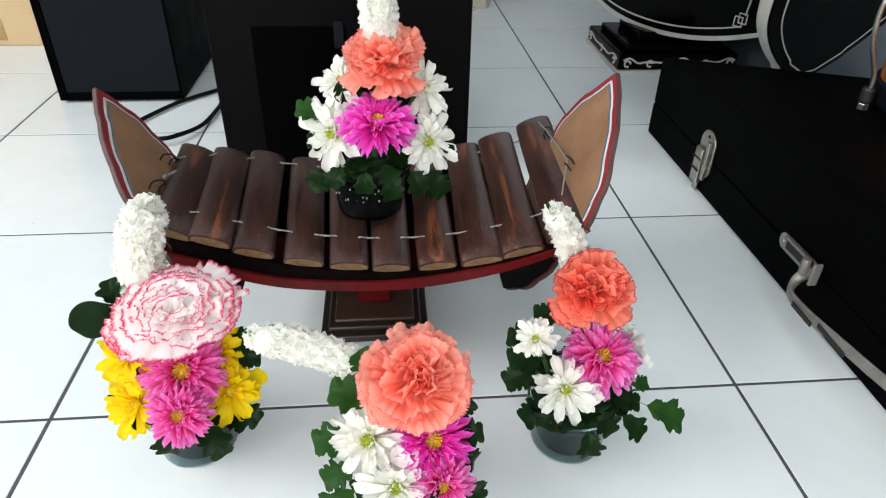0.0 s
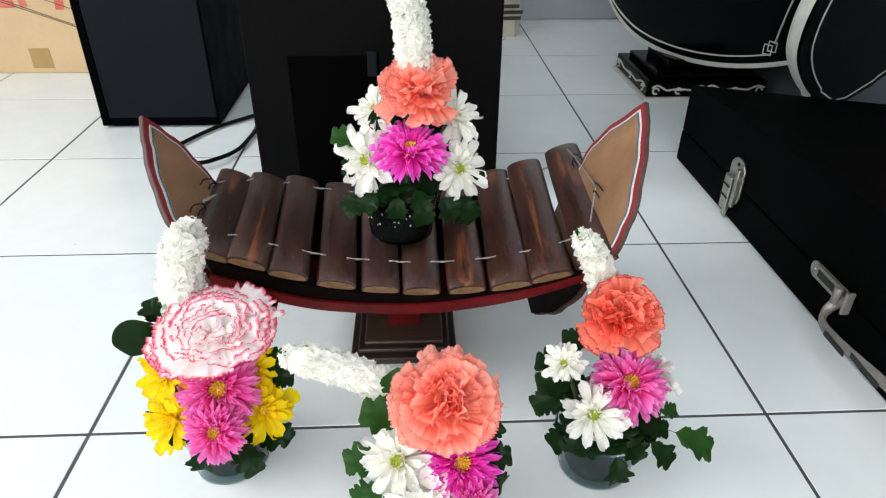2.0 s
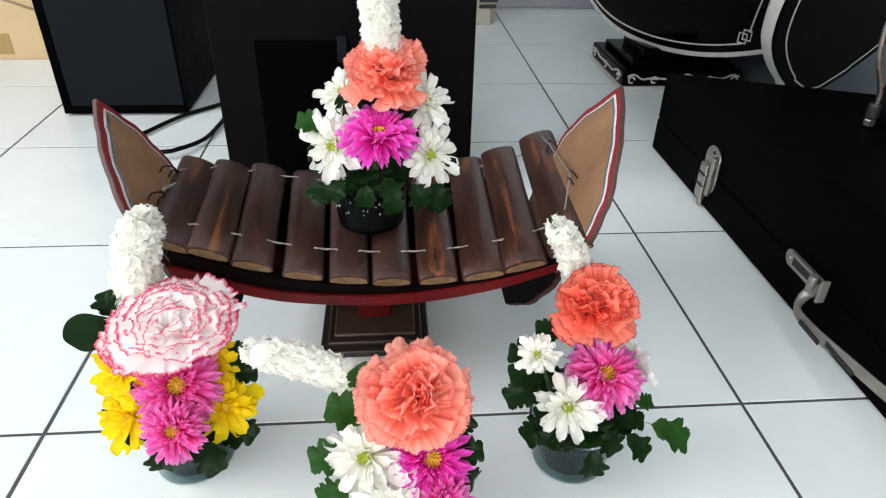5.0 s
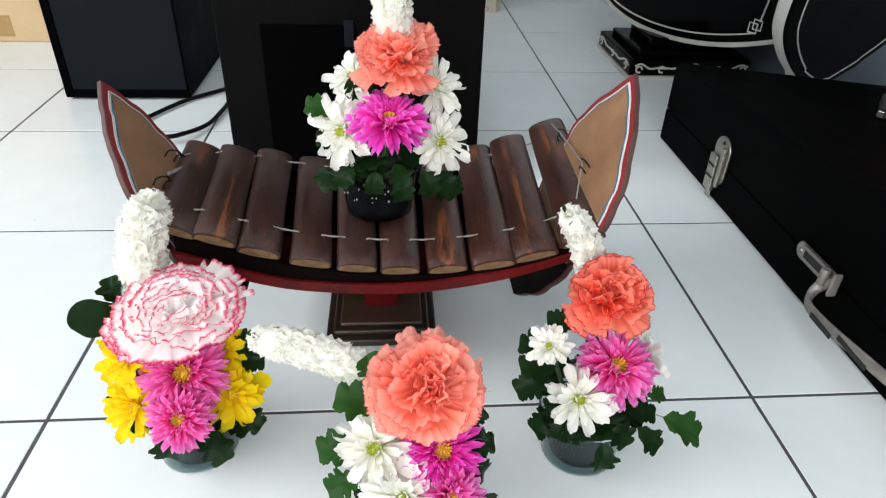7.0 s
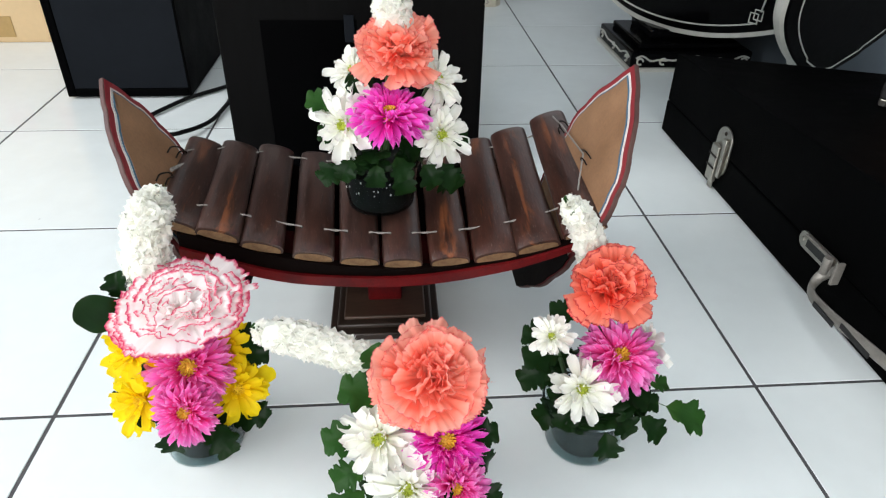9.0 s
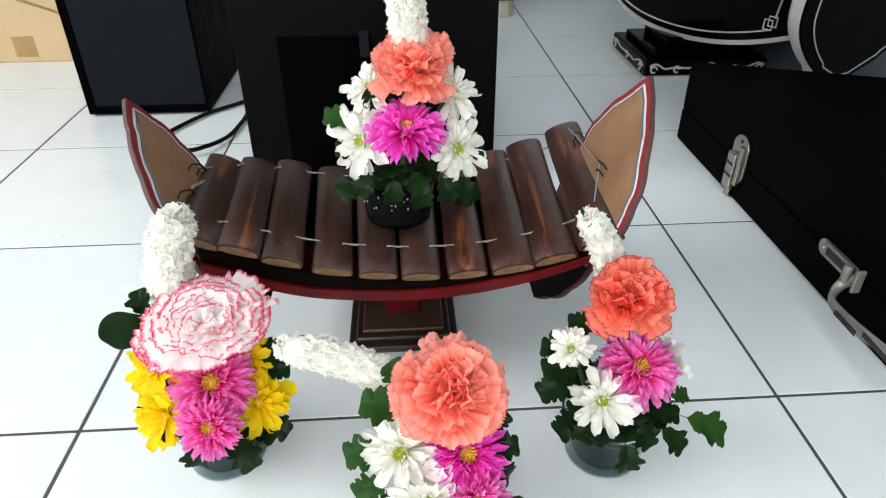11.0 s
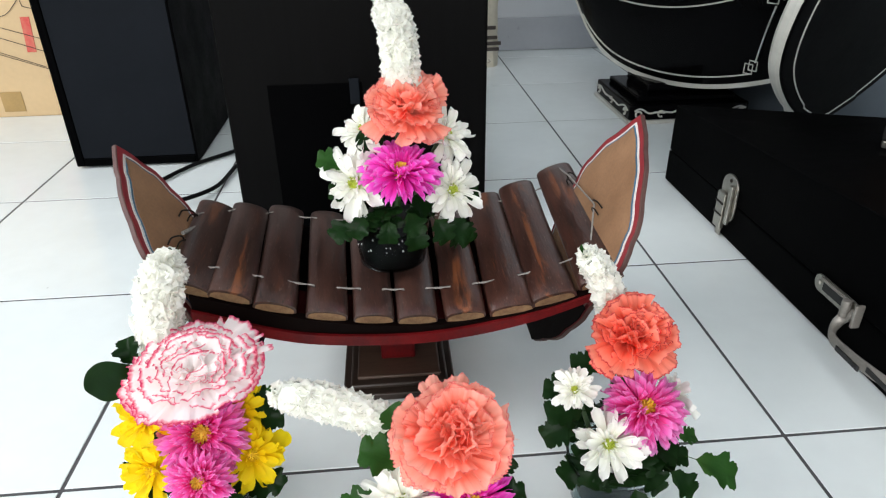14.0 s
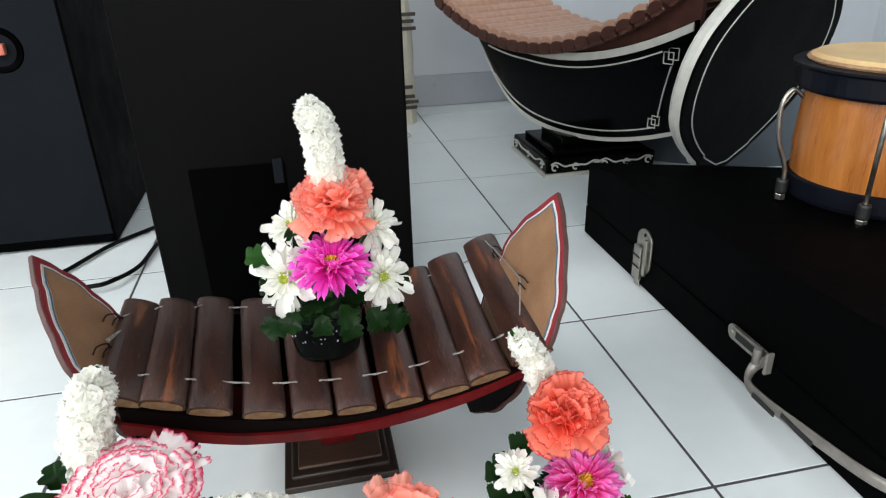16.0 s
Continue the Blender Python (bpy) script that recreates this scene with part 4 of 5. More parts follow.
            part("end_cord", tube([(-0.054, 0.096, 0.013), (-0.030, 0.094, 0.018), (-0.006, 0.096, 0.019), (0.016, 0.102, 0.018), (0.030, 0.112, 0.015)], 0.0012, 8, 6), M_CORD, fin, smooth=True)
            part("end_cord", tube([(0.018, 0.120, 0.014), (0.030, 0.114, 0.016), (0.046, 0.106, 0.016)], 0.0008, 6, 3), M_CORD, fin, smooth=True)
    # stand
    part("stand_foot", box(-0.080, 0.025, 0.080, 0.190, 0.0, 0.008, 0.0015), M_STANDEDGE, ob)
    part("stand_step", box(-0.073, 0.018, 0.087, 0.183, 0.0082, 0.014, 0.002), M_STANDEDGE, ob)
    part("stand_top", box(-0.0665, 0.0115, 0.0935, 0.1765, 0.0142, 0.018, 0.0015), M_STAND, ob)
    part("post", box(-0.044, -0.011, 0.118, 0.150, 0.0182, keel(-0.027) + 0.0005, 0.002), M_RED, ob, "red painted post")
    return ob


settle(small_xylophone(), (-0.0275, 0.135, 0.0))


# ---- flowers ----
class Sheet:
    """Gathers ruled petals and leaves into one mesh with u across and v along each blade."""

    def __init__(self):
        self.v, self.f, self.uv = [], [], []

    def grid(self, pts, vlist=None):
        n, k, w = len(self.v), len(pts), len(pts[0])
        for j, row in enumerate(pts):
            for i, p in enumerate(row):
                self.v.append(tuple(p))
        for j in range(k - 1):
            for i in range(w - 1):
                self.f.append((n + j * w + i, n + j * w + i + 1, n + (j + 1) * w + i + 1, n + (j + 1) * w + i))
                for a, b in ((i, j), (i + 1, j), (i + 1, j + 1), (i, j + 1)):
                    self.uv.append((a / (w - 1), (vlist[b] if vlist else b / (k - 1))))

    def mesh(self, name, material):
        me = bpy.data.meshes.new(name)
        me.from_pydata(self.v, [], self.f)
        layer = me.uv_layers.new(name="UVMap")
        layer.data.foreach_set("uv", np.array(self.uv, dtype=np.float32).ravel())
        me.materials.append(material)
        me.shade_smooth()
        return me


def petal(sh, az, r0, z0, L, wide, e0, e1, rng, nu=5, nv=5, cup=0.0, ruffle=0.0, waves=2.5, fringe=0.0, twist=0.0):
    """One petal. wide: half width along it, as a function of t from 0 to 1; e0, e1: its slope in degrees at base and rim."""
    ca, sa = math.cos(az), math.sin(az)
    r, z, rows = r0, z0, []
    ph = rng.uniform(0, 6.28)
    for j in range(nv + 1):
        t = j / nv
        e = radians(e0 + (e1 - e0) * t)
        if j:
            r += L / nv * math.cos(e)
            z += L / nv * math.sin(e)
        nx, nz = -math.sin(e), math.cos(e)
        row = []
        for i in range(nu + 1):
            s = -1 + 2 * i / nu
            off = wide(t) * L * s
            up = cup * L * s * s * (0.3 + 0.7 * t) + ruffle * L * t * t * math.sin(waves * math.pi * s + ph) + twist * L * s * t
            ext = 0.0
            if j == nv:
                ext = (-0.30 * abs(s) ** 3 * L if nu > 6 else -0.08 * L * s * s) + fringe * L * rng.uniform(-1, 1)
            rr, zz = r + up * nx + ext * math.cos(e), z + up * nz + ext * math.sin(e)
            row.append((rr * ca - off * sa, rr * sa + off * ca, zz))
        rows.append(row)
    sh.grid(rows)


def fan_petal(sh, m, az, r0, L, spread, e0, e1, rng, ruffle, teeth, fold=0.0, nu=22, nv=8):
    """A carnation petal: a narrow claw that widens to a crumpled fan with a toothed rim."""
    ca, sa = math.cos(az), math.sin(az)
    p1, p2, w1, w2, w3 = rng.uniform(0, 6.28), rng.uniform(0, 6.28), rng.uniform(0.8, 1.7), rng.uniform(2.6, 5.0), rng.uniform(4.0, 7.0)
    r, z, rows = r0, 0.0, []
    for j in range(nv + 1):
        t = j / nv
        e = radians(e0 + (e1 - e0) * t ** 1.3)
        if j:
            r += L / nv * math.cos(e)
            z += L / nv * math.sin(e)
        row = []
        for i in range(nu + 1):
            s = -1 + 2 * i / nu
            half = L * (0.07 + spread * max(0.0, t - 0.12) ** 0.9)
            reach = -0.34 * L * spread * s * s * t * t
            if j == nv:
                reach += L * teeth * ((0.5 if i % 2 else -0.5) + rng.uniform(-0.7, 0.7))
            lift = L * t * t * (ruffle * math.sin(w1 * math.pi * s + p1) + ruffle * 0.45 * t * math.sin(w2 * math.pi * s + p2)) + 0.022 * L * t * math.sin(w3 * math.pi * s + p1 + p2) + fold * L * s * s * t
            rr = r + reach * math.cos(e) - lift * math.sin(e)
            zz = z + reach * math.sin(e) + lift * math.cos(e)
            row.append(m @ Vector((rr * ca - half * s * sa, rr * sa + half * s * ca, zz)))
        rows.append(row)
    sh.grid(rows)


def carnation(R, material, seed, parent, m, flat=0.0, name="carnation", label=""):
    """A loose skirt of broad petals, a heart of upright ones, and tufts that each open on their own."""
    rng = random.Random(seed)
    sh = Sheet()
    p2, p3 = rng.uniform(0, 6.28), rng.uniform(0, 6.28)
    n = 44
    for k in range(n):
        q = (k + 0.5) / n
        az = 2.39996 * k + rng.uniform(-0.6, 0.6)
        side = 1 + (0.07 - 0.06 * flat) * (math.sin(2 * az + p2) + math.sin(3 * az + p3))
        calm = 1 - 0.75 * flat
        tip = 10 + 14 * flat + 74 * q ** 0.62 + calm * rng.uniform(-18, 18)
        shift = Matrix.Translation((0.13 * R * calm * rng.uniform(-1, 1), 0.13 * R * calm * rng.uniform(-1, 1), 0.06 * R * (1 - q)))
        lean = shift @ Matrix.Rotation(radians(calm * rng.uniform(-12, 12)), 4, "X") @ Matrix.Rotation(radians(calm * rng.uniform(-12, 12)), 4, "Y")
        fan_petal(sh, lean, az, 0.03 * R, R * (0.80 - 0.12 * flat + (0.20 + 0.14 * flat) * q) * side * (0.93 + calm * rng.uniform(-0.15, 0.13)), rng.uniform(0.34, 0.62), 90 - 0.74 * tip, 90 - 1.14 * tip + calm * rng.uniform(-24, 24), rng, rng.uniform(0.06, 0.13), 0.022, rng.uniform(-0.20, 0.26), nu=28)
    # curled petals that close the heart, in small tufts
    for k in range(14):
        tm = Matrix.Translation((0.26 * R * rng.uniform(-1, 1), 0.26 * R * rng.uniform(-1, 1), R * (0.26 - 0.10 * flat))) @ Matrix.Rotation(radians(rng.uniform(-26, 26)), 4, "X") @ Matrix.Rotation(radians(rng.uniform(-26, 26)), 4, "Y")
        fan_petal(sh, tm, 2.39996 * k, 0.02 * R, R * rng.uniform(0.40, 0.60), rng.uniform(0.42, 0.75), rng.uniform(60, 96), rng.uniform(10, 130), rng, rng.uniform(0.10, 0.18), 0.03, rng.uniform(-0.1, 0.3), nu=24)
    # a few that have slipped down below the skirt
    for k in range(0 if flat > 0.5 else 3):
        fan_petal(sh, Matrix.Identity(4), rng.uniform(0, 6.28), 0.05 * R, R * rng.uniform(0.85, 1.0), rng.uniform(0.22, 0.34), 10, -50 + rng.uniform(-12, 12), rng, 0.05, 0.02, 0.15)
    f = part(name, sh.mesh(name, material), material, parent, label, m)
    cal = lathe([(0.0, -0.62 * R), (0.10 * R, -0.60 * R), (0.17 * R, -0.42 * R), (0.20 * R, -0.10 * R), (0.17 * R, 0.06 * R), (0.0, 0.05 * R)], 14)
    part("calyx", cal, M_STEM, f, smooth=True)
    return f


def bloom_eye(r, h, material, parent, rng, tufts=26, spread=1.0):
    sh = Sheet()
    for k in range(tufts):
        q = math.sqrt((k + 0.5) / tufts) * spread
        a = 2.39996 * k
        petal(sh, a, q * r, h * (1 - 0.6 * q * q), r * 0.55, lambda t: 0.16 + 0.10 * t, 88 - 35 * q, 75 - 50 * q, rng, nu=2, nv=2, cup=0.3)
    e = part("flower_eye", lathe([(r * 1.0, -h * 0.2), (r * 0.98, h * 0.3), (r * 0.7, h * 0.75), (r * 0.3, h * 0.97), (0.0, h)], 20), material, parent, smooth=True)
    part("disc_floret", sh.mesh("disc_floret", material), material, e)
    return e


def mum(R, material, seed, parent, m, name="chrysanthemum", eye=M_EYE, label=""):
    rng = random.Random(seed)
    sh = Sheet()
    blade = lambda t: (0.032 + 0.046 * min(1.0, t / 0.75) ** 0.9) * math.sqrt(1 - 0.86 * max(0.0, (t - 0.80) / 0.20) ** 2)
    layers = [(34, 2, -48, 0.98, 0.10, -0.05), (30, 8, -36, 1.0, 0.10, -0.02), (38, 18, -18, 1.0, 0.12, 0.02), (38, 30, 0, 0.93, 0.13, 0.06), (36, 44, 20, 0.80, 0.15, 0.10), (34, 58, 42, 0.62, 0.17, 0.13), (30, 72, 66, 0.44, 0.19, 0.15)]
    for n, e0, e1, L, r0, z0 in layers:
        a0 = rng.uniform(0, 6.28)
        for k in range(n):
            petal(sh, a0 + 2 * math.pi * k / n + rng.uniform(-0.16, 0.16), r0 * R, z0 * R, (L - r0) * R * rng.uniform(0.80, 1.04), blade, e0 + rng.uniform(-12, 12), e1 + 24 + rng.uniform(-24, 24), rng,
                  nu=4, nv=7, cup=rng.uniform(0.04, 0.16), twist=rng.uniform(-0.12, 0.12))
    f = part(name, sh.mesh(name, material), material, parent, label, m)
    bloom_eye(0.20 * R, 0.20 * R, eye, f, rng, 44)
    part("receptacle", lathe([(0.0, -0.28 * R), (0.10 * R, -0.25 * R), (0.24 * R, -0.08 * R), (0.26 * R, 0.0), (0.0, 0.01 * R)], 14), M_STEM, f, smooth=True)
    return f


def daisy(R, material, seed, parent, m, name="daisy", eye=M_EYEGREEN, rows=((11, 4, -26, 1.0), (12, 20, -4, 0.98), (11, 38, 18, 0.80), (10, 58, 50, 0.56), (9, 74, 80, 0.38)), label="", fat=1.0):
    rng = random.Random(seed)
    sh = Sheet()
    blade = lambda t: fat * (0.06 + 0.135 * min(1.0, t / 0.65) ** 0.9) * math.sqrt(1 - 0.88 * max(0.0, (t - 0.74) / 0.26) ** 2)
    for q, (n, e0, e1, L) in enumerate(rows):
        a0 = rng.uniform(0, 6.28)
        for k in range(n):
            petal(sh, a0 + 2 * math.pi * k / n + rng.uniform(-0.22, 0.22), 0.13 * R, 0.02 * R + 0.03 * R * q, (L - 0.13) * R * rng.uniform(0.70, 1.12), blade, e0 + rng.uniform(-14, 14), e1 + rng.uniform(-28, 28), rng,
                  nu=4, nv=8, cup=rng.uniform(0.05, 0.22), twist=rng.uniform(-0.16, 0.16))
    f = part(name, sh.mesh(name, material), material, parent, label, m)
    bloom_eye(0.17 * R, 0.17 * R, eye, f, rng, 36)
    part("receptacle", lathe([(0.0, -0.26 * R), (0.10 * R, -0.22 * R), (0.2 * R, -0.06 * R), (0.2 * R, 0.0), (0.0, 0.01 * R)], 12), M_STEM, f, smooth=True)
    return f


def leaf_mesh(name, seed, L, W, lobes=2, depth=0.5, bend=-40, fold=0.25, round_end=False, material=M_LEAF):
    """A stalked leaf, either round or cut into forward-swept lobes with blunt teeth."""
    rng = random.Random(seed)
    sh = Sheet()
    nv, nu = 44, 8
    humps = [(0.24 + 0.60 * (k + 0.5) / (lobes + 0.5), (0.62, 1.0, 0.92)[min(k, 2)] * rng.uniform(0.85, 1.1), 0.36 / (lobes + 0.5)) for k in range(int(lobes))] + [(0.83, 0.74, 0.175)]
    r, z, rows = 0.0, 0.0, []
    ph = rng.uniform(0, 6.28)
    for j in range(nv + 1):
        t = j / nv
        e = radians(22 + bend * t)
        if j:
            r += L / nv * math.cos(e)
            z += L / nv * math.sin(e)
        body = math.sin(math.pi * min(1.0, max(0.0, (t - 0.16) / 0.845))) ** (0.5 if round_end else 0.7)
        row = []
        for i in range(nu + 1):
            s = -1 + 2 * i / nu
            if round_end:
                w = body
            else:
                tt = t + 0.02 * (1 if s > 0 else -1)
                w = max([body * (1 - depth)] + [a * math.sqrt(max(0.0, 1 - ((tt - c) / h) ** 2)) for c, a, h in humps]) * min(1.0, max(0.0, (1.002 - t) / 0.05)) ** 0.5
                w += 0.11 * abs(math.sin(math.pi * 12 * tt)) * min(1.0, w * 2)
                w *= min(1.0, max(0.0, (t - 0.17) / 0.07))
            hw = max(0.022 * W, W * w)
            sweep = (0.10 * L * w * abs(s) ** 1.3 if not round_end else 0.0)
            row.append((r + sweep, hw * s, z + fold * hw * abs(s) + 0.10 * hw * math.sin(11 * t + 2.5 * s + ph) * abs(s) - 0.14 * hw * s * s))
        rows.append(row)
    sh.grid(rows)
    return sh.mesh(name, material)


LEAVES = [leaf_mesh("leaf", 1, 0.046, 0.0165, 2, 0.34), leaf_mesh("leaf", 2, 0.042, 0.0155, 2, 0.32, -75, 0.4), leaf_mesh("leaf", 3, 0.052, 0.0175, 3, 0.34, -45), leaf_mesh("leaf", 4, 0.038, 0.0155, 2, 0.32, -95, 0.35)]
LEAVES2 = [leaf_mesh("leaf", 5, 0.058, 0.019, 2, 0.40, -40, 0.35, material=M_LEAF2), leaf_mesh("leaf", 6, 0.048, 0.017, 3, 0.40, -60, 0.35, material=M_LEAF2)]
ROUND = leaf_mesh("leaf", 7, 0.045, 0.020, 0, 0, -20, 0.15, True)


def facing(at, direction, spin=0.0):
    """A pose at a place with local z along the direction."""
    q = Vector(direction).to_track_quat("Z", "Y")
    return Matrix.Translation(at) @ q.to_matrix().to_4x4() @ Matrix.Rotation(radians(spin), 4, "Z")


def leaf_at(parent, me, at, direction, up=(0, 0, 1), scale=1.0, label=""):
    x = Vector(direction).normalized()
    z = (Vector(up) - x * Vector(up).dot(x)).normalized()
    y = z.cross(x)
    m = Matrix((x, y, z)).transposed().to_4x4()
    m.translation = at
    return part("leaf", me, None, parent, label, m @ Matrix.Scale(scale, 4))


def statice(points, r0, r1, n, seed, parent):
    """A spike of papery white florets along a line, with bits of green calyx between."""
    rng = random.Random(seed)
    line = smooth_path(points, 12)
    sh, green = Sheet(), Sheet()
    n = int(n * 1.9)
    for k in range(n):
        f = (k + rng.random()) / n
        i = min(len(line) - 2, int(f * (len(line) - 1)))
        d = (line[i + 1] - line[i]).normalized()
        p = line[i].lerp(line[i + 1], f * (len(line) - 1) - i)
        side = d.orthogonal().normalized()
        a = 2.39996 * k + rng.uniform(-0.4, 0.4)
        tip = f > 0.93
        out = (Matrix.Rotation(a, 3, d) @ side) * (1.0 if not tip else rng.uniform(0.2, 0.9)) + d * (rng.uniform(-0.25, 0.45) if not tip else 0.9)
        out.normalize()
        rad = (r0 + (r1 - r0) * f) * rng.uniform(0.80, 1.04) * (1.0 + 0.08 * math.sin(f * 40)) * (1 if not tip else 0.75)
        u = out.orthogonal().normalized()
        v = out.cross(u)
        size, ph = rng.uniform(0.0046, 0.0068), rng.uniform(0, 6.28)
        c = p + out * (rad - size * 0.9)
        # a crimped funnel
        rows = []
        for j, (q, h) in enumerate(((0.18, -0.2), (0.6, 0.55), (1.0, 0.75))):
            row = []
            for s in range(11):
                an = 2 * math.pi * s / 10
                cr = 1 + (0.16 * math.cos(5 * an + ph) if j == 2 else 0)
                row.append(c + size * (q * cr * (u * math.cos(an) + v * math.sin(an)) + out * (h + (0.28 * math.sin(5 * an + ph) + rng.uniform(-0.1, 0.1) if j == 2 else 0))))
            rows.append(row)
        sh.grid(rows)
        if k % 13 == 0:
            g0 = p + out * rad * 0.55
            green.grid([[g0 - u * 0.0022, g0 + u * 0.0022], [g0 - u * 0.0018 + out * rad * 0.36 + d * 0.004, g0 + u * 0.0018 + out * rad * 0.36 + d * 0.004]])
    sp = part("statice_spike", sh.mesh("statice_spike", M_STATICE), None, parent, "spike of papery white statice florets")
    part("calyx", green.mesh("calyx", M_LEAF2), None, sp)
    part("spike_core", tube(points, r0 * 0.84, 10, 8, r1 * 0.8), M_CORE, sp)
    return sp


def cup(parent, r, h, dark=False):
    wallp = [(r * 0.80, 0.0012), (r * 0.82, 0.0), (r * 0.86, 0.001), (r * 0.98, h * 0.82), (r * 1.0, h * 0.86), (r * 1.045, h * 0.9), (r * 1.05, h), (r * 1.02, h + 0.0008), (r * 0.985, h - 0.0002), (r * 0.955, h * 0.82), (r * 0.835, 0.0022), (0.0, 0.0022), (0.0, 0.0012)]
    c = part("cup", lathe(wallp, 48, True), M_SMOKED if dark else M_CUP, parent, "small dark plastic cup" if dark else "small clear plastic cup", smooth=True)
    part("foam_block", lathe([(0.0, 0.0023), (r * (0.76 if dark else 0.64), 0.0023), (r * (0.79 if dark else 0.68), 0.006), (r * (0.92 if dark else 0.82), h * 0.78), (r * 0.74, h * 0.95), (r * 0.5, h * 1.08), (0.0, h * 1.12)], 40), M_SOIL if dark else M_WATER, parent, "wet dark flower foam", smooth=True)
    if dark:
        rng = random.Random(9)
        for k in range(15):
            a, z = rng.uniform(3.5, 6.0), rng.uniform(0.45, 0.8)
            rr = r * (0.86 + 0.14 * z) + 0.0003
            part("fleck", lathe([(0.0, 0.0004), (0.0007, 0.0003), (0.0009, 0.0)], 6), M_FLECK, c, m=facing((rr * math.cos(a), rr * math.sin(a), h * z), (math.cos(a), math.sin(a), 0)) @ Matrix.Diagonal((rng.uniform(0.5, 1.3), rng.uniform(0.5, 1.3), 1, 1)))
    return c


def stem(parent, a, b):
    a, b = Vector(a), Vector(b)
    part("stem", tube([a, (a + b) / 2 + Vector((0, 0.004, 0.004)), b], 0.0016, 6, 4, 0.0022), M_STEM, parent, smooth=True)


def foliage(parent, z, r, n, seed, scale=1.0, meshes=LEAVES, droop=(-0.75, 0.45)):
    rng = random.Random(seed)
    for k in range(n):
        a = 2.39996 * k + rng.uniform(-0.3, 0.3)
        f = rng.random()
        rad = r * (0.35 + 0.65 * f)
        d = Vector((math.cos(a), math.sin(a), rng.uniform(*droop)))
        leaf_at(parent, rng.choice(meshes), (rad * math.cos(a), rad * math.sin(a), z + rng.uniform(-0.004, 0.026) * (1.2 - f)), d, (0.2 * rng.uniform(-1, 1), -0.3 + 0.2 * rng.uniform(-1, 1), 1), scale * rng.uniform(0.50, 0.84))


def bouquet(at, label, r, h, dark, flowers, spikes, leaves, seed, leafn=50, leafscale=1.0, group="bouquets round the xylophone"):
    """flowers: kind, place in the world, radius, direction; leaves: mesh, place, direction, up, scale."""
    ob = thing("flower_bouquet", at, label, "bouquet", group)
    o = Vector(at)
    cup(ob, r, h, dark)
    foliage(ob, h + 0.004, r * 0.70, int(leafn * 0.9), seed, leafscale * 0.9)
    for i, (kind, p, R, d) in enumerate(flowers):
        q = Vector(p) - o
        n = Vector(d).normalized()
        m = facing(q - n * R * 0.25, n, 37 * i + seed) @ Matrix.Diagonal((1, 1, {"picotee": 0.50, "coral": 0.90, "red_coral": 0.80, "magenta": 0.85}.get(kind, 1.0), 1))
        s = seed * 31 + i
        if kind == "coral":
            carnation(R * 0.95, M_CORAL, s, ob, m, 0.1, label="coral carnation with frilled petals")
        elif kind == "red_coral":
            carnation(R * 0.95, M_CORALRED, s, ob, m, 0.0, label="red-coral carnation with dark frilled rims")
        elif kind == "picotee":
            carnation(R * 0.98, M_PICOTEE, s + 5, ob, m, 1.0, label="white carnation with pink-edged petals")
        elif kind == "magenta":
            mum(R, M_MAGENTA, s, ob, m, label="magenta chrysanthemum with a yellow eye")
        elif kind == "rose":
            mum(R, M_ROSE, s, ob, m, label="rose-pink chrysanthemum with a yellow eye")
        elif kind == "yellow":
            daisy(R, M_YELLOWP, s, ob, m, "chrysanthemum", M_EYEYELLOW, rows=((8, 6, -22, 1.0), (9, 22, 0, 0.98), (8, 42, 24, 0.74), (7, 66, 62, 0.46)), label="bright yellow chrysanthemum", fat=1.22)
        else:
            daisy(R, M_WHITEP, s, ob, m, "chrysanthemum", M_EYEGREEN, label="white chrysanthemum with a green eye", fat=0.92)
        stem(ob, q - n * R * 0.45, (q.x * 0.25, q.y * 0.25, h * 0.7))
    for j, (pts, r0, r1, n) in enumerate(spikes):
        statice([Vector(p) - o for p in pts], r0, r1, n, seed * 7 + j, ob)
        stem(ob, Vector(pts[0]) - o, (0, 0, h * 0.8))
    for me, p, d, up, sc in leaves:
        leaf_at(ob, me, Vector(p) - o, d, up, sc * 0.64)
    return ob


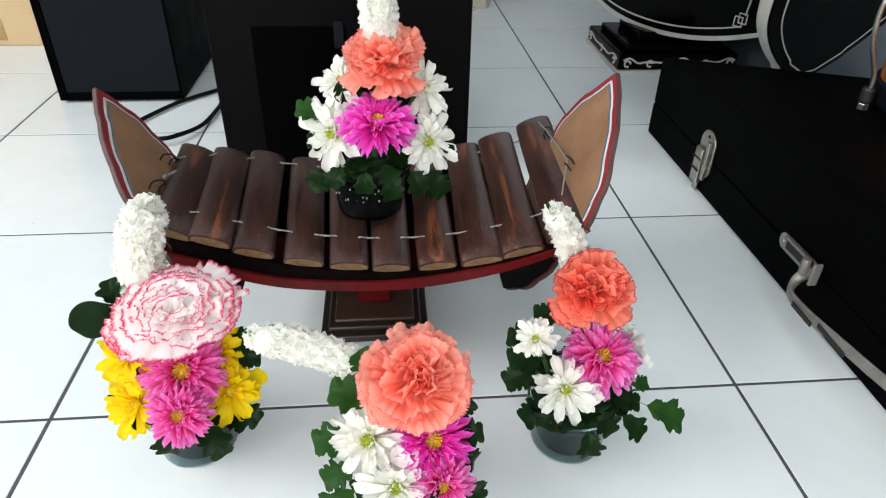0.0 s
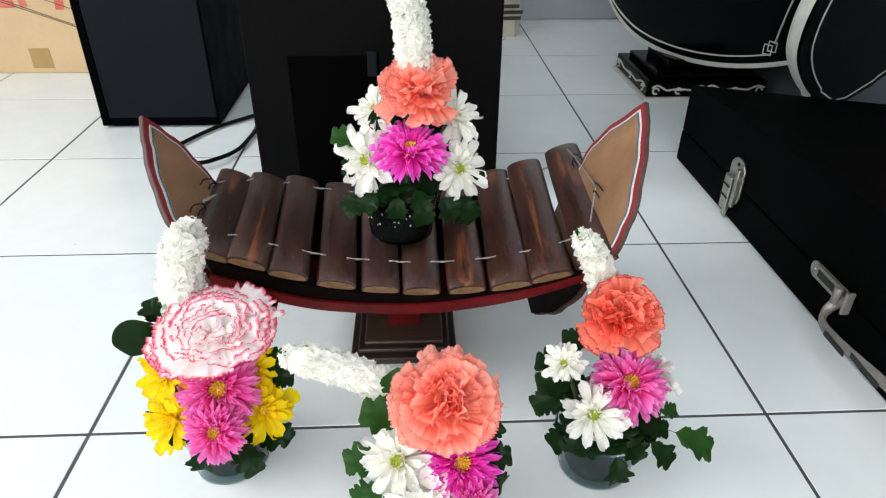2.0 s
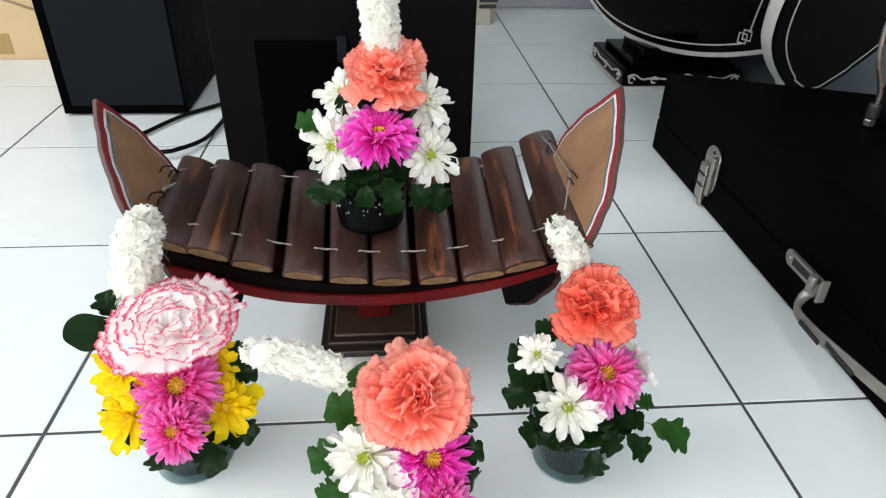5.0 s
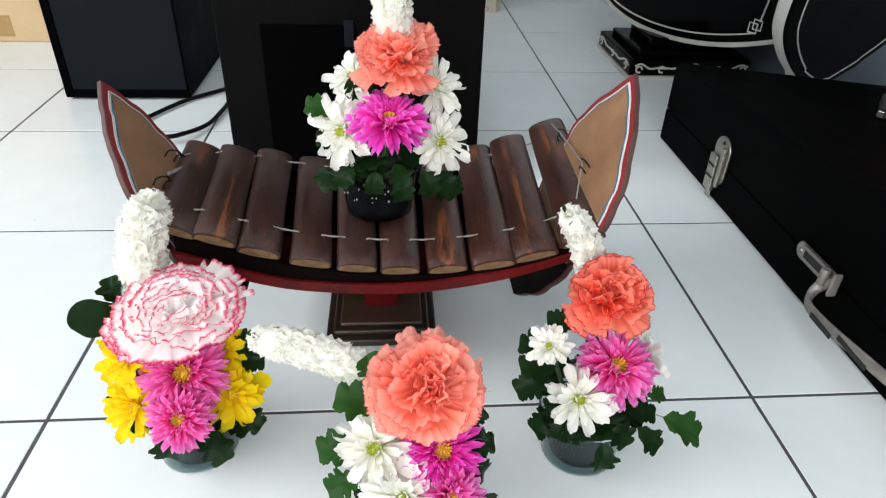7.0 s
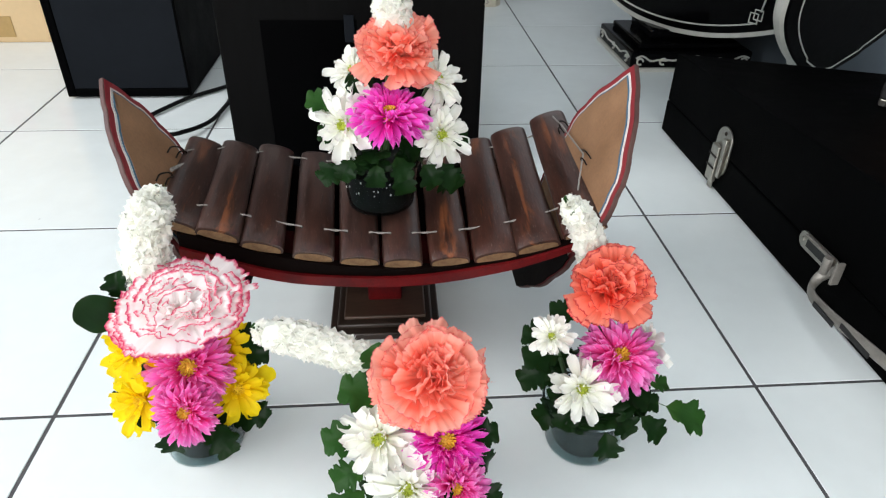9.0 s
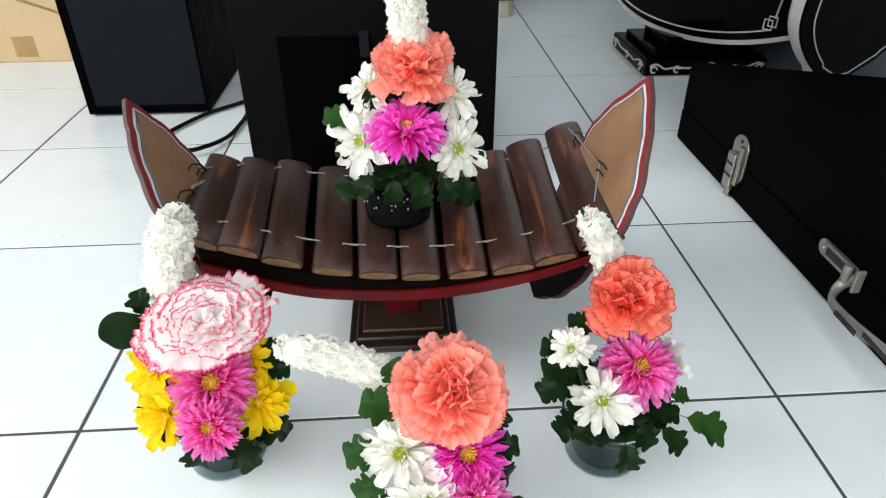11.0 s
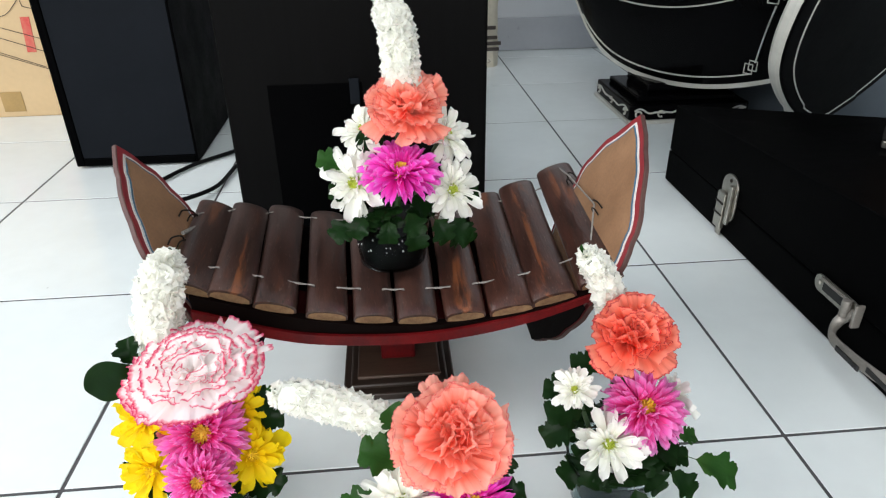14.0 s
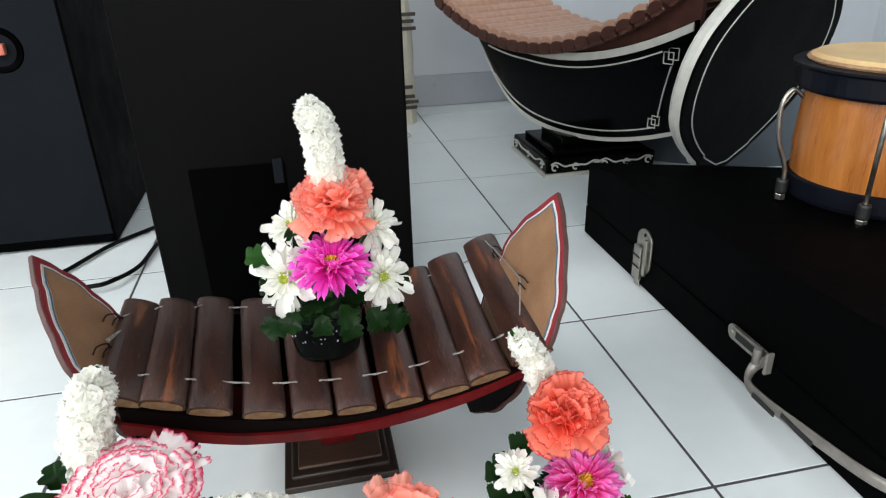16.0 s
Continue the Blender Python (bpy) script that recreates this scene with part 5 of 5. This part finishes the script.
bouquet((0.130, -0.048, 0.0), "coral carnation, pink and white chrysanthemum bouquet in a clear plastic cup", 0.0340, 0.046, False,
        [("red_coral", (0.133, -0.046, 0.153), 0.0375, (0.10, -0.20, 0.97)), ("rose", (0.143, -0.062, 0.102), 0.032, (0.10, -0.55, 0.83)),
         ("white", (0.112, -0.080, 0.086), 0.0265, (-0.15, -0.86, 0.5)), ("white", (0.091, -0.058, 0.118), 0.0175, (-0.3, -0.6, 0.75)),
         ("white", (0.176, -0.036, 0.090), 0.024, (0.9, 0.1, 0.35)), ("white", (0.178, -0.030, 0.066), 0.022, (0.9, -0.1, 0.1))],
        [([(0.131, -0.012, 0.145), (0.121, -0.010, 0.172), (0.108, -0.008, 0.193)], 0.0125, 0.010, 90)],
        [(LEAVES[2], (0.10, -0.055, 0.085), (-1, -0.25, -0.2), (0, -0.6, 0.8), 0.95), (LEAVES[0], (0.10, -0.042, 0.096), (-0.9, 0.2, 0.2), (0, -0.6, 0.8), 0.9), (LEAVES[2], (0.122, -0.036, 0.116), (-0.8, 0.1, 0.1), (0, -0.5, 0.8), 0.85), (LEAVES[2], (0.106, -0.050, 0.090), (-0.9, -0.1, 0.1), (0, -0.5, 0.8), 1.0), (LEAVES[2], (0.112, -0.040, 0.100), (-0.9, 0.2, 0.10), (0, -0.5, 0.8), 0.95),
         (LEAVES2[0], (0.172, -0.072, 0.062), (0.9, -0.35, -0.35), (0.1, -0.5, 0.8), 1.0), (LEAVES[0], (0.155, -0.078, 0.06), (0.7, -0.5, -0.6), (0, -0.6, 0.8), 0.9), (LEAVES[1], (0.13, -0.085, 0.055), (0.1, -0.7, -0.8), (0, -0.8, 0.5), 1.0), (LEAVES2[1], (0.165, -0.062, 0.07), (0.95, 0.0, 0.1), (0, -0.5, 0.8), 0.6)], 3)

bouquet((-0.170, -0.030, 0.0), "pink-edged carnation bouquet with yellow and pink chrysanthemums in a plastic cup", 0.0345, 0.048, False,
        [("picotee", (-0.157, -0.048, 0.155), 0.0490, (0.0, -0.20, 0.98)), ("rose", (-0.156, -0.066, 0.109), 0.033, (0.1, -0.75, 0.55)),
         ("rose", (-0.157, -0.088, 0.089), 0.0245, (-0.05, -0.85, 0.55)), ("yellow", (-0.199, -0.052, 0.112), 0.026, (-0.55, -0.6, 0.6)),
         ("yellow", (-0.196, -0.066, 0.078), 0.027, (-0.35, -0.8, 0.35)), ("yellow", (-0.134, -0.046, 0.110), 0.025, (0.45, -0.6, 0.6)), ("yellow", (-0.128, -0.058, 0.078), 0.026, (0.45, -0.75, 0.4))],
        [([(-0.186, -0.010, 0.135), (-0.190, -0.004, 0.160), (-0.184, 0.0, 0.184), (-0.178, 0.002, 0.198)], 0.0172, 0.0148, 180)],
        [(ROUND, (-0.203, -0.034, 0.118), (-0.60, 0.05, 0.75), (-0.2, -0.85, 0.5), 1.30), (LEAVES[1], (-0.205, -0.02, 0.13), (-0.3, 0.2, 1.0), (0, -1, 0.2), 0.9), (LEAVES[2], (-0.136, -0.038, 0.106), (0.9, 0.05, 0.12), (0, -0.7, 0.7), 0.95), (LEAVES[2], (-0.134, -0.036, 0.094), (0.9, -0.1, 0.0), (0, -0.7, 0.7), 0.8),
         (LEAVES[1], (-0.174, -0.064, 0.060), (-0.1, -0.6, -0.8), (0, -0.8, 0.5), 1.05), (LEAVES[0], (-0.145, -0.070, 0.065), (0.4, -0.6, -0.5), (0, -0.7, 0.6), 1.0), (LEAVES[3], (-0.204, -0.044, 0.072), (-0.8, -0.4, -0.5), (0, -0.7, 0.6), 0.9), (LEAVES[0], (-0.132, -0.050, 0.062), (0.7, -0.4, -0.4), (0, -0.6, 0.7), 0.9)], 5, 48)

bouquet((-0.027, 0.112, 0.1335), "coral carnation and magenta chrysanthemum bouquet standing on the bamboo bars", 0.0330, 0.044, True,
        [("coral", (-0.010, 0.095, 0.275), 0.0395, (0.10, -0.30, 0.95)), ("magenta", (-0.017, 0.082, 0.231), 0.0345, (0.04, -0.26, 0.96)),
         ("white", (-0.056, 0.090, 0.214), 0.0325, (-0.35, -0.85, 0.3)), ("white", (0.025, 0.090, 0.205), 0.029, (0.3, -0.85, 0.35)),
         ("white", (-0.047, 0.108, 0.254), 0.026, (-0.5, -0.5, 0.65)), ("white", (0.024, 0.108, 0.246), 0.0265, (0.6, -0.5, 0.4))],
        [([(-0.013, 0.104, 0.286), (-0.014, 0.104, 0.310), (-0.016, 0.103, 0.330), (-0.021, 0.102, 0.344)], 0.0150, 0.0126, 185)],
        [(LEAVES[0], (-0.05, 0.10, 0.20), (-0.9, 0.0, 0.1), (0, -0.6, 0.8), 0.9), (LEAVES[3], (-0.045, 0.09, 0.19), (-0.8, -0.2, -0.4), (0, -0.7, 0.7), 0.9), (LEAVES[2], (0.012, 0.085, 0.185), (0.7, -0.2, -0.6), (0, -0.7, 0.6), 0.95), (LEAVES[1], (0.018, 0.095, 0.178), (0.6, -0.2, -0.9), (0.2, -0.7, 0.5), 1.1), (LEAVES[0], (0.02, 0.10, 0.20), (0.9, 0.0, -0.1), (0, -0.6, 0.8), 0.9),
         (LEAVES[3], (-0.028, 0.076, 0.190), (-0.1, -0.75, -0.75), (0, -0.8, 0.6), 1.0), (LEAVES[0], (-0.015, 0.078, 0.195), (0.35, -0.7, -0.5), (0, -0.7, 0.7), 0.9), (LEAVES[1], (-0.045, 0.08, 0.192), (-0.5, -0.6, -0.5), (0, -0.7, 0.7), 0.9), (ROUND, (-0.035, 0.10, 0.232), (-0.35, 0.1, 0.9), (0, -1, 0.2), 0.9), (LEAVES[1], (0.006, 0.080, 0.188), (0.5, -0.6, -0.7), (0, -0.7, 0.7), 1.0), (LEAVES[2], (0.022, 0.090, 0.185), (0.55, -0.25, -0.95), (0.2, -0.7, 0.5), 0.95), (LEAVES2[0], (-0.055, 0.105, 0.222), (-0.9, 0.1, 0.2), (0, -0.7, 0.7), 0.8), (LEAVES[0], (-0.05, 0.085, 0.185), (-0.7, -0.4, -0.3), (0, -0.7, 0.7), 1.0), (LEAVES[3], (-0.01, 0.076, 0.186), (0.15, -0.7, -0.6), (0, -0.7, 0.7), 1.1)], 7, 34, 0.72)

bouquet((0.000, -0.100, 0.0), "coral carnation bouquet with white and magenta chrysanthemums on the floor", 0.0275, 0.040, False,
        [("coral", (0.002, -0.116, 0.140), 0.0410, (-0.02, -0.50, 0.85)), ("white", (-0.030, -0.124, 0.096), 0.031, (-0.25, -0.75, 0.6)),
         ("magenta", (0.014, -0.126, 0.094), 0.030, (0.2, -0.75, 0.6)), ("white", (-0.012, -0.146, 0.074), 0.028, (-0.05, -0.85, 0.5)), ("rose", (0.018, -0.143, 0.070), 0.024, (0.2, -0.85, 0.4))],
        [([(-0.030, -0.080, 0.115), (-0.050, -0.073, 0.122), (-0.076, -0.070, 0.133), (-0.101, -0.069, 0.139)], 0.0125, 0.0112, 140)],
        [(LEAVES2[0], (-0.022, -0.100, 0.106), (-0.6, -0.05, 0.3), (0, -0.7, 0.7), 0.95), (LEAVES2[1], (-0.020, -0.092, 0.112), (-0.3, 0.1, 0.6), (0, -0.9, 0.5), 1.0), (LEAVES2[0], (-0.032, -0.112, 0.090), (-0.9, -0.2, 0.0), (0, -0.6, 0.8), 0.9), (LEAVES2[1], (-0.034, -0.127, 0.078), (-0.9, -0.3, -0.2), (0, -0.6, 0.8), 0.9), (LEAVES2[0], (-0.034, -0.135, 0.068), (-0.8, -0.5, -0.3), (0, -0.6, 0.8), 0.9),
         (LEAVES[0], (0.024, -0.115, 0.088), (0.8, -0.1, 0.1), (0, -0.6, 0.8), 0.8), (LEAVES[3], (0.028, -0.123, 0.080), (0.8, -0.2, -0.4), (0, -0.6, 0.8), 0.9), (LEAVES[0], (0.027, -0.132, 0.070), (0.6, -0.4, -0.6), (0, -0.6, 0.8), 0.9), (LEAVES[2], (0.022, -0.108, 0.095), (0.6, 0.1, 0.4), (0, -0.8, 0.6), 0.7)], 11, 46)


# ---- floor tiles ----
def tiles():
    T, J = 0.3, 0.0033
    bm = box(-T / 2 + J / 2, T / 2 - J / 2, -T / 2 + J / 2, T / 2 - J / 2, -0.006, 0.0, 0.0004, 1)
    bmesh.ops.delete(bm, geom=[f for f in bm.faces if f.normal.z < -0.9], context="FACES")
    me = mesh_of("tile", bm, M_TILE)
    for i in range(-6, 7):
        for j in range(-8, 6):
            x, y = T * (i + 0.5), T * (j + 0.5)
            if FLOOR_X0 - 0.1 < x < FLOOR_X1 + 0.1 and y < WALL_Y + 0.1:
                ob = part("tile", me, None, floor)
                ob.matrix_basis = pose(x, y, 0.0)


tiles()
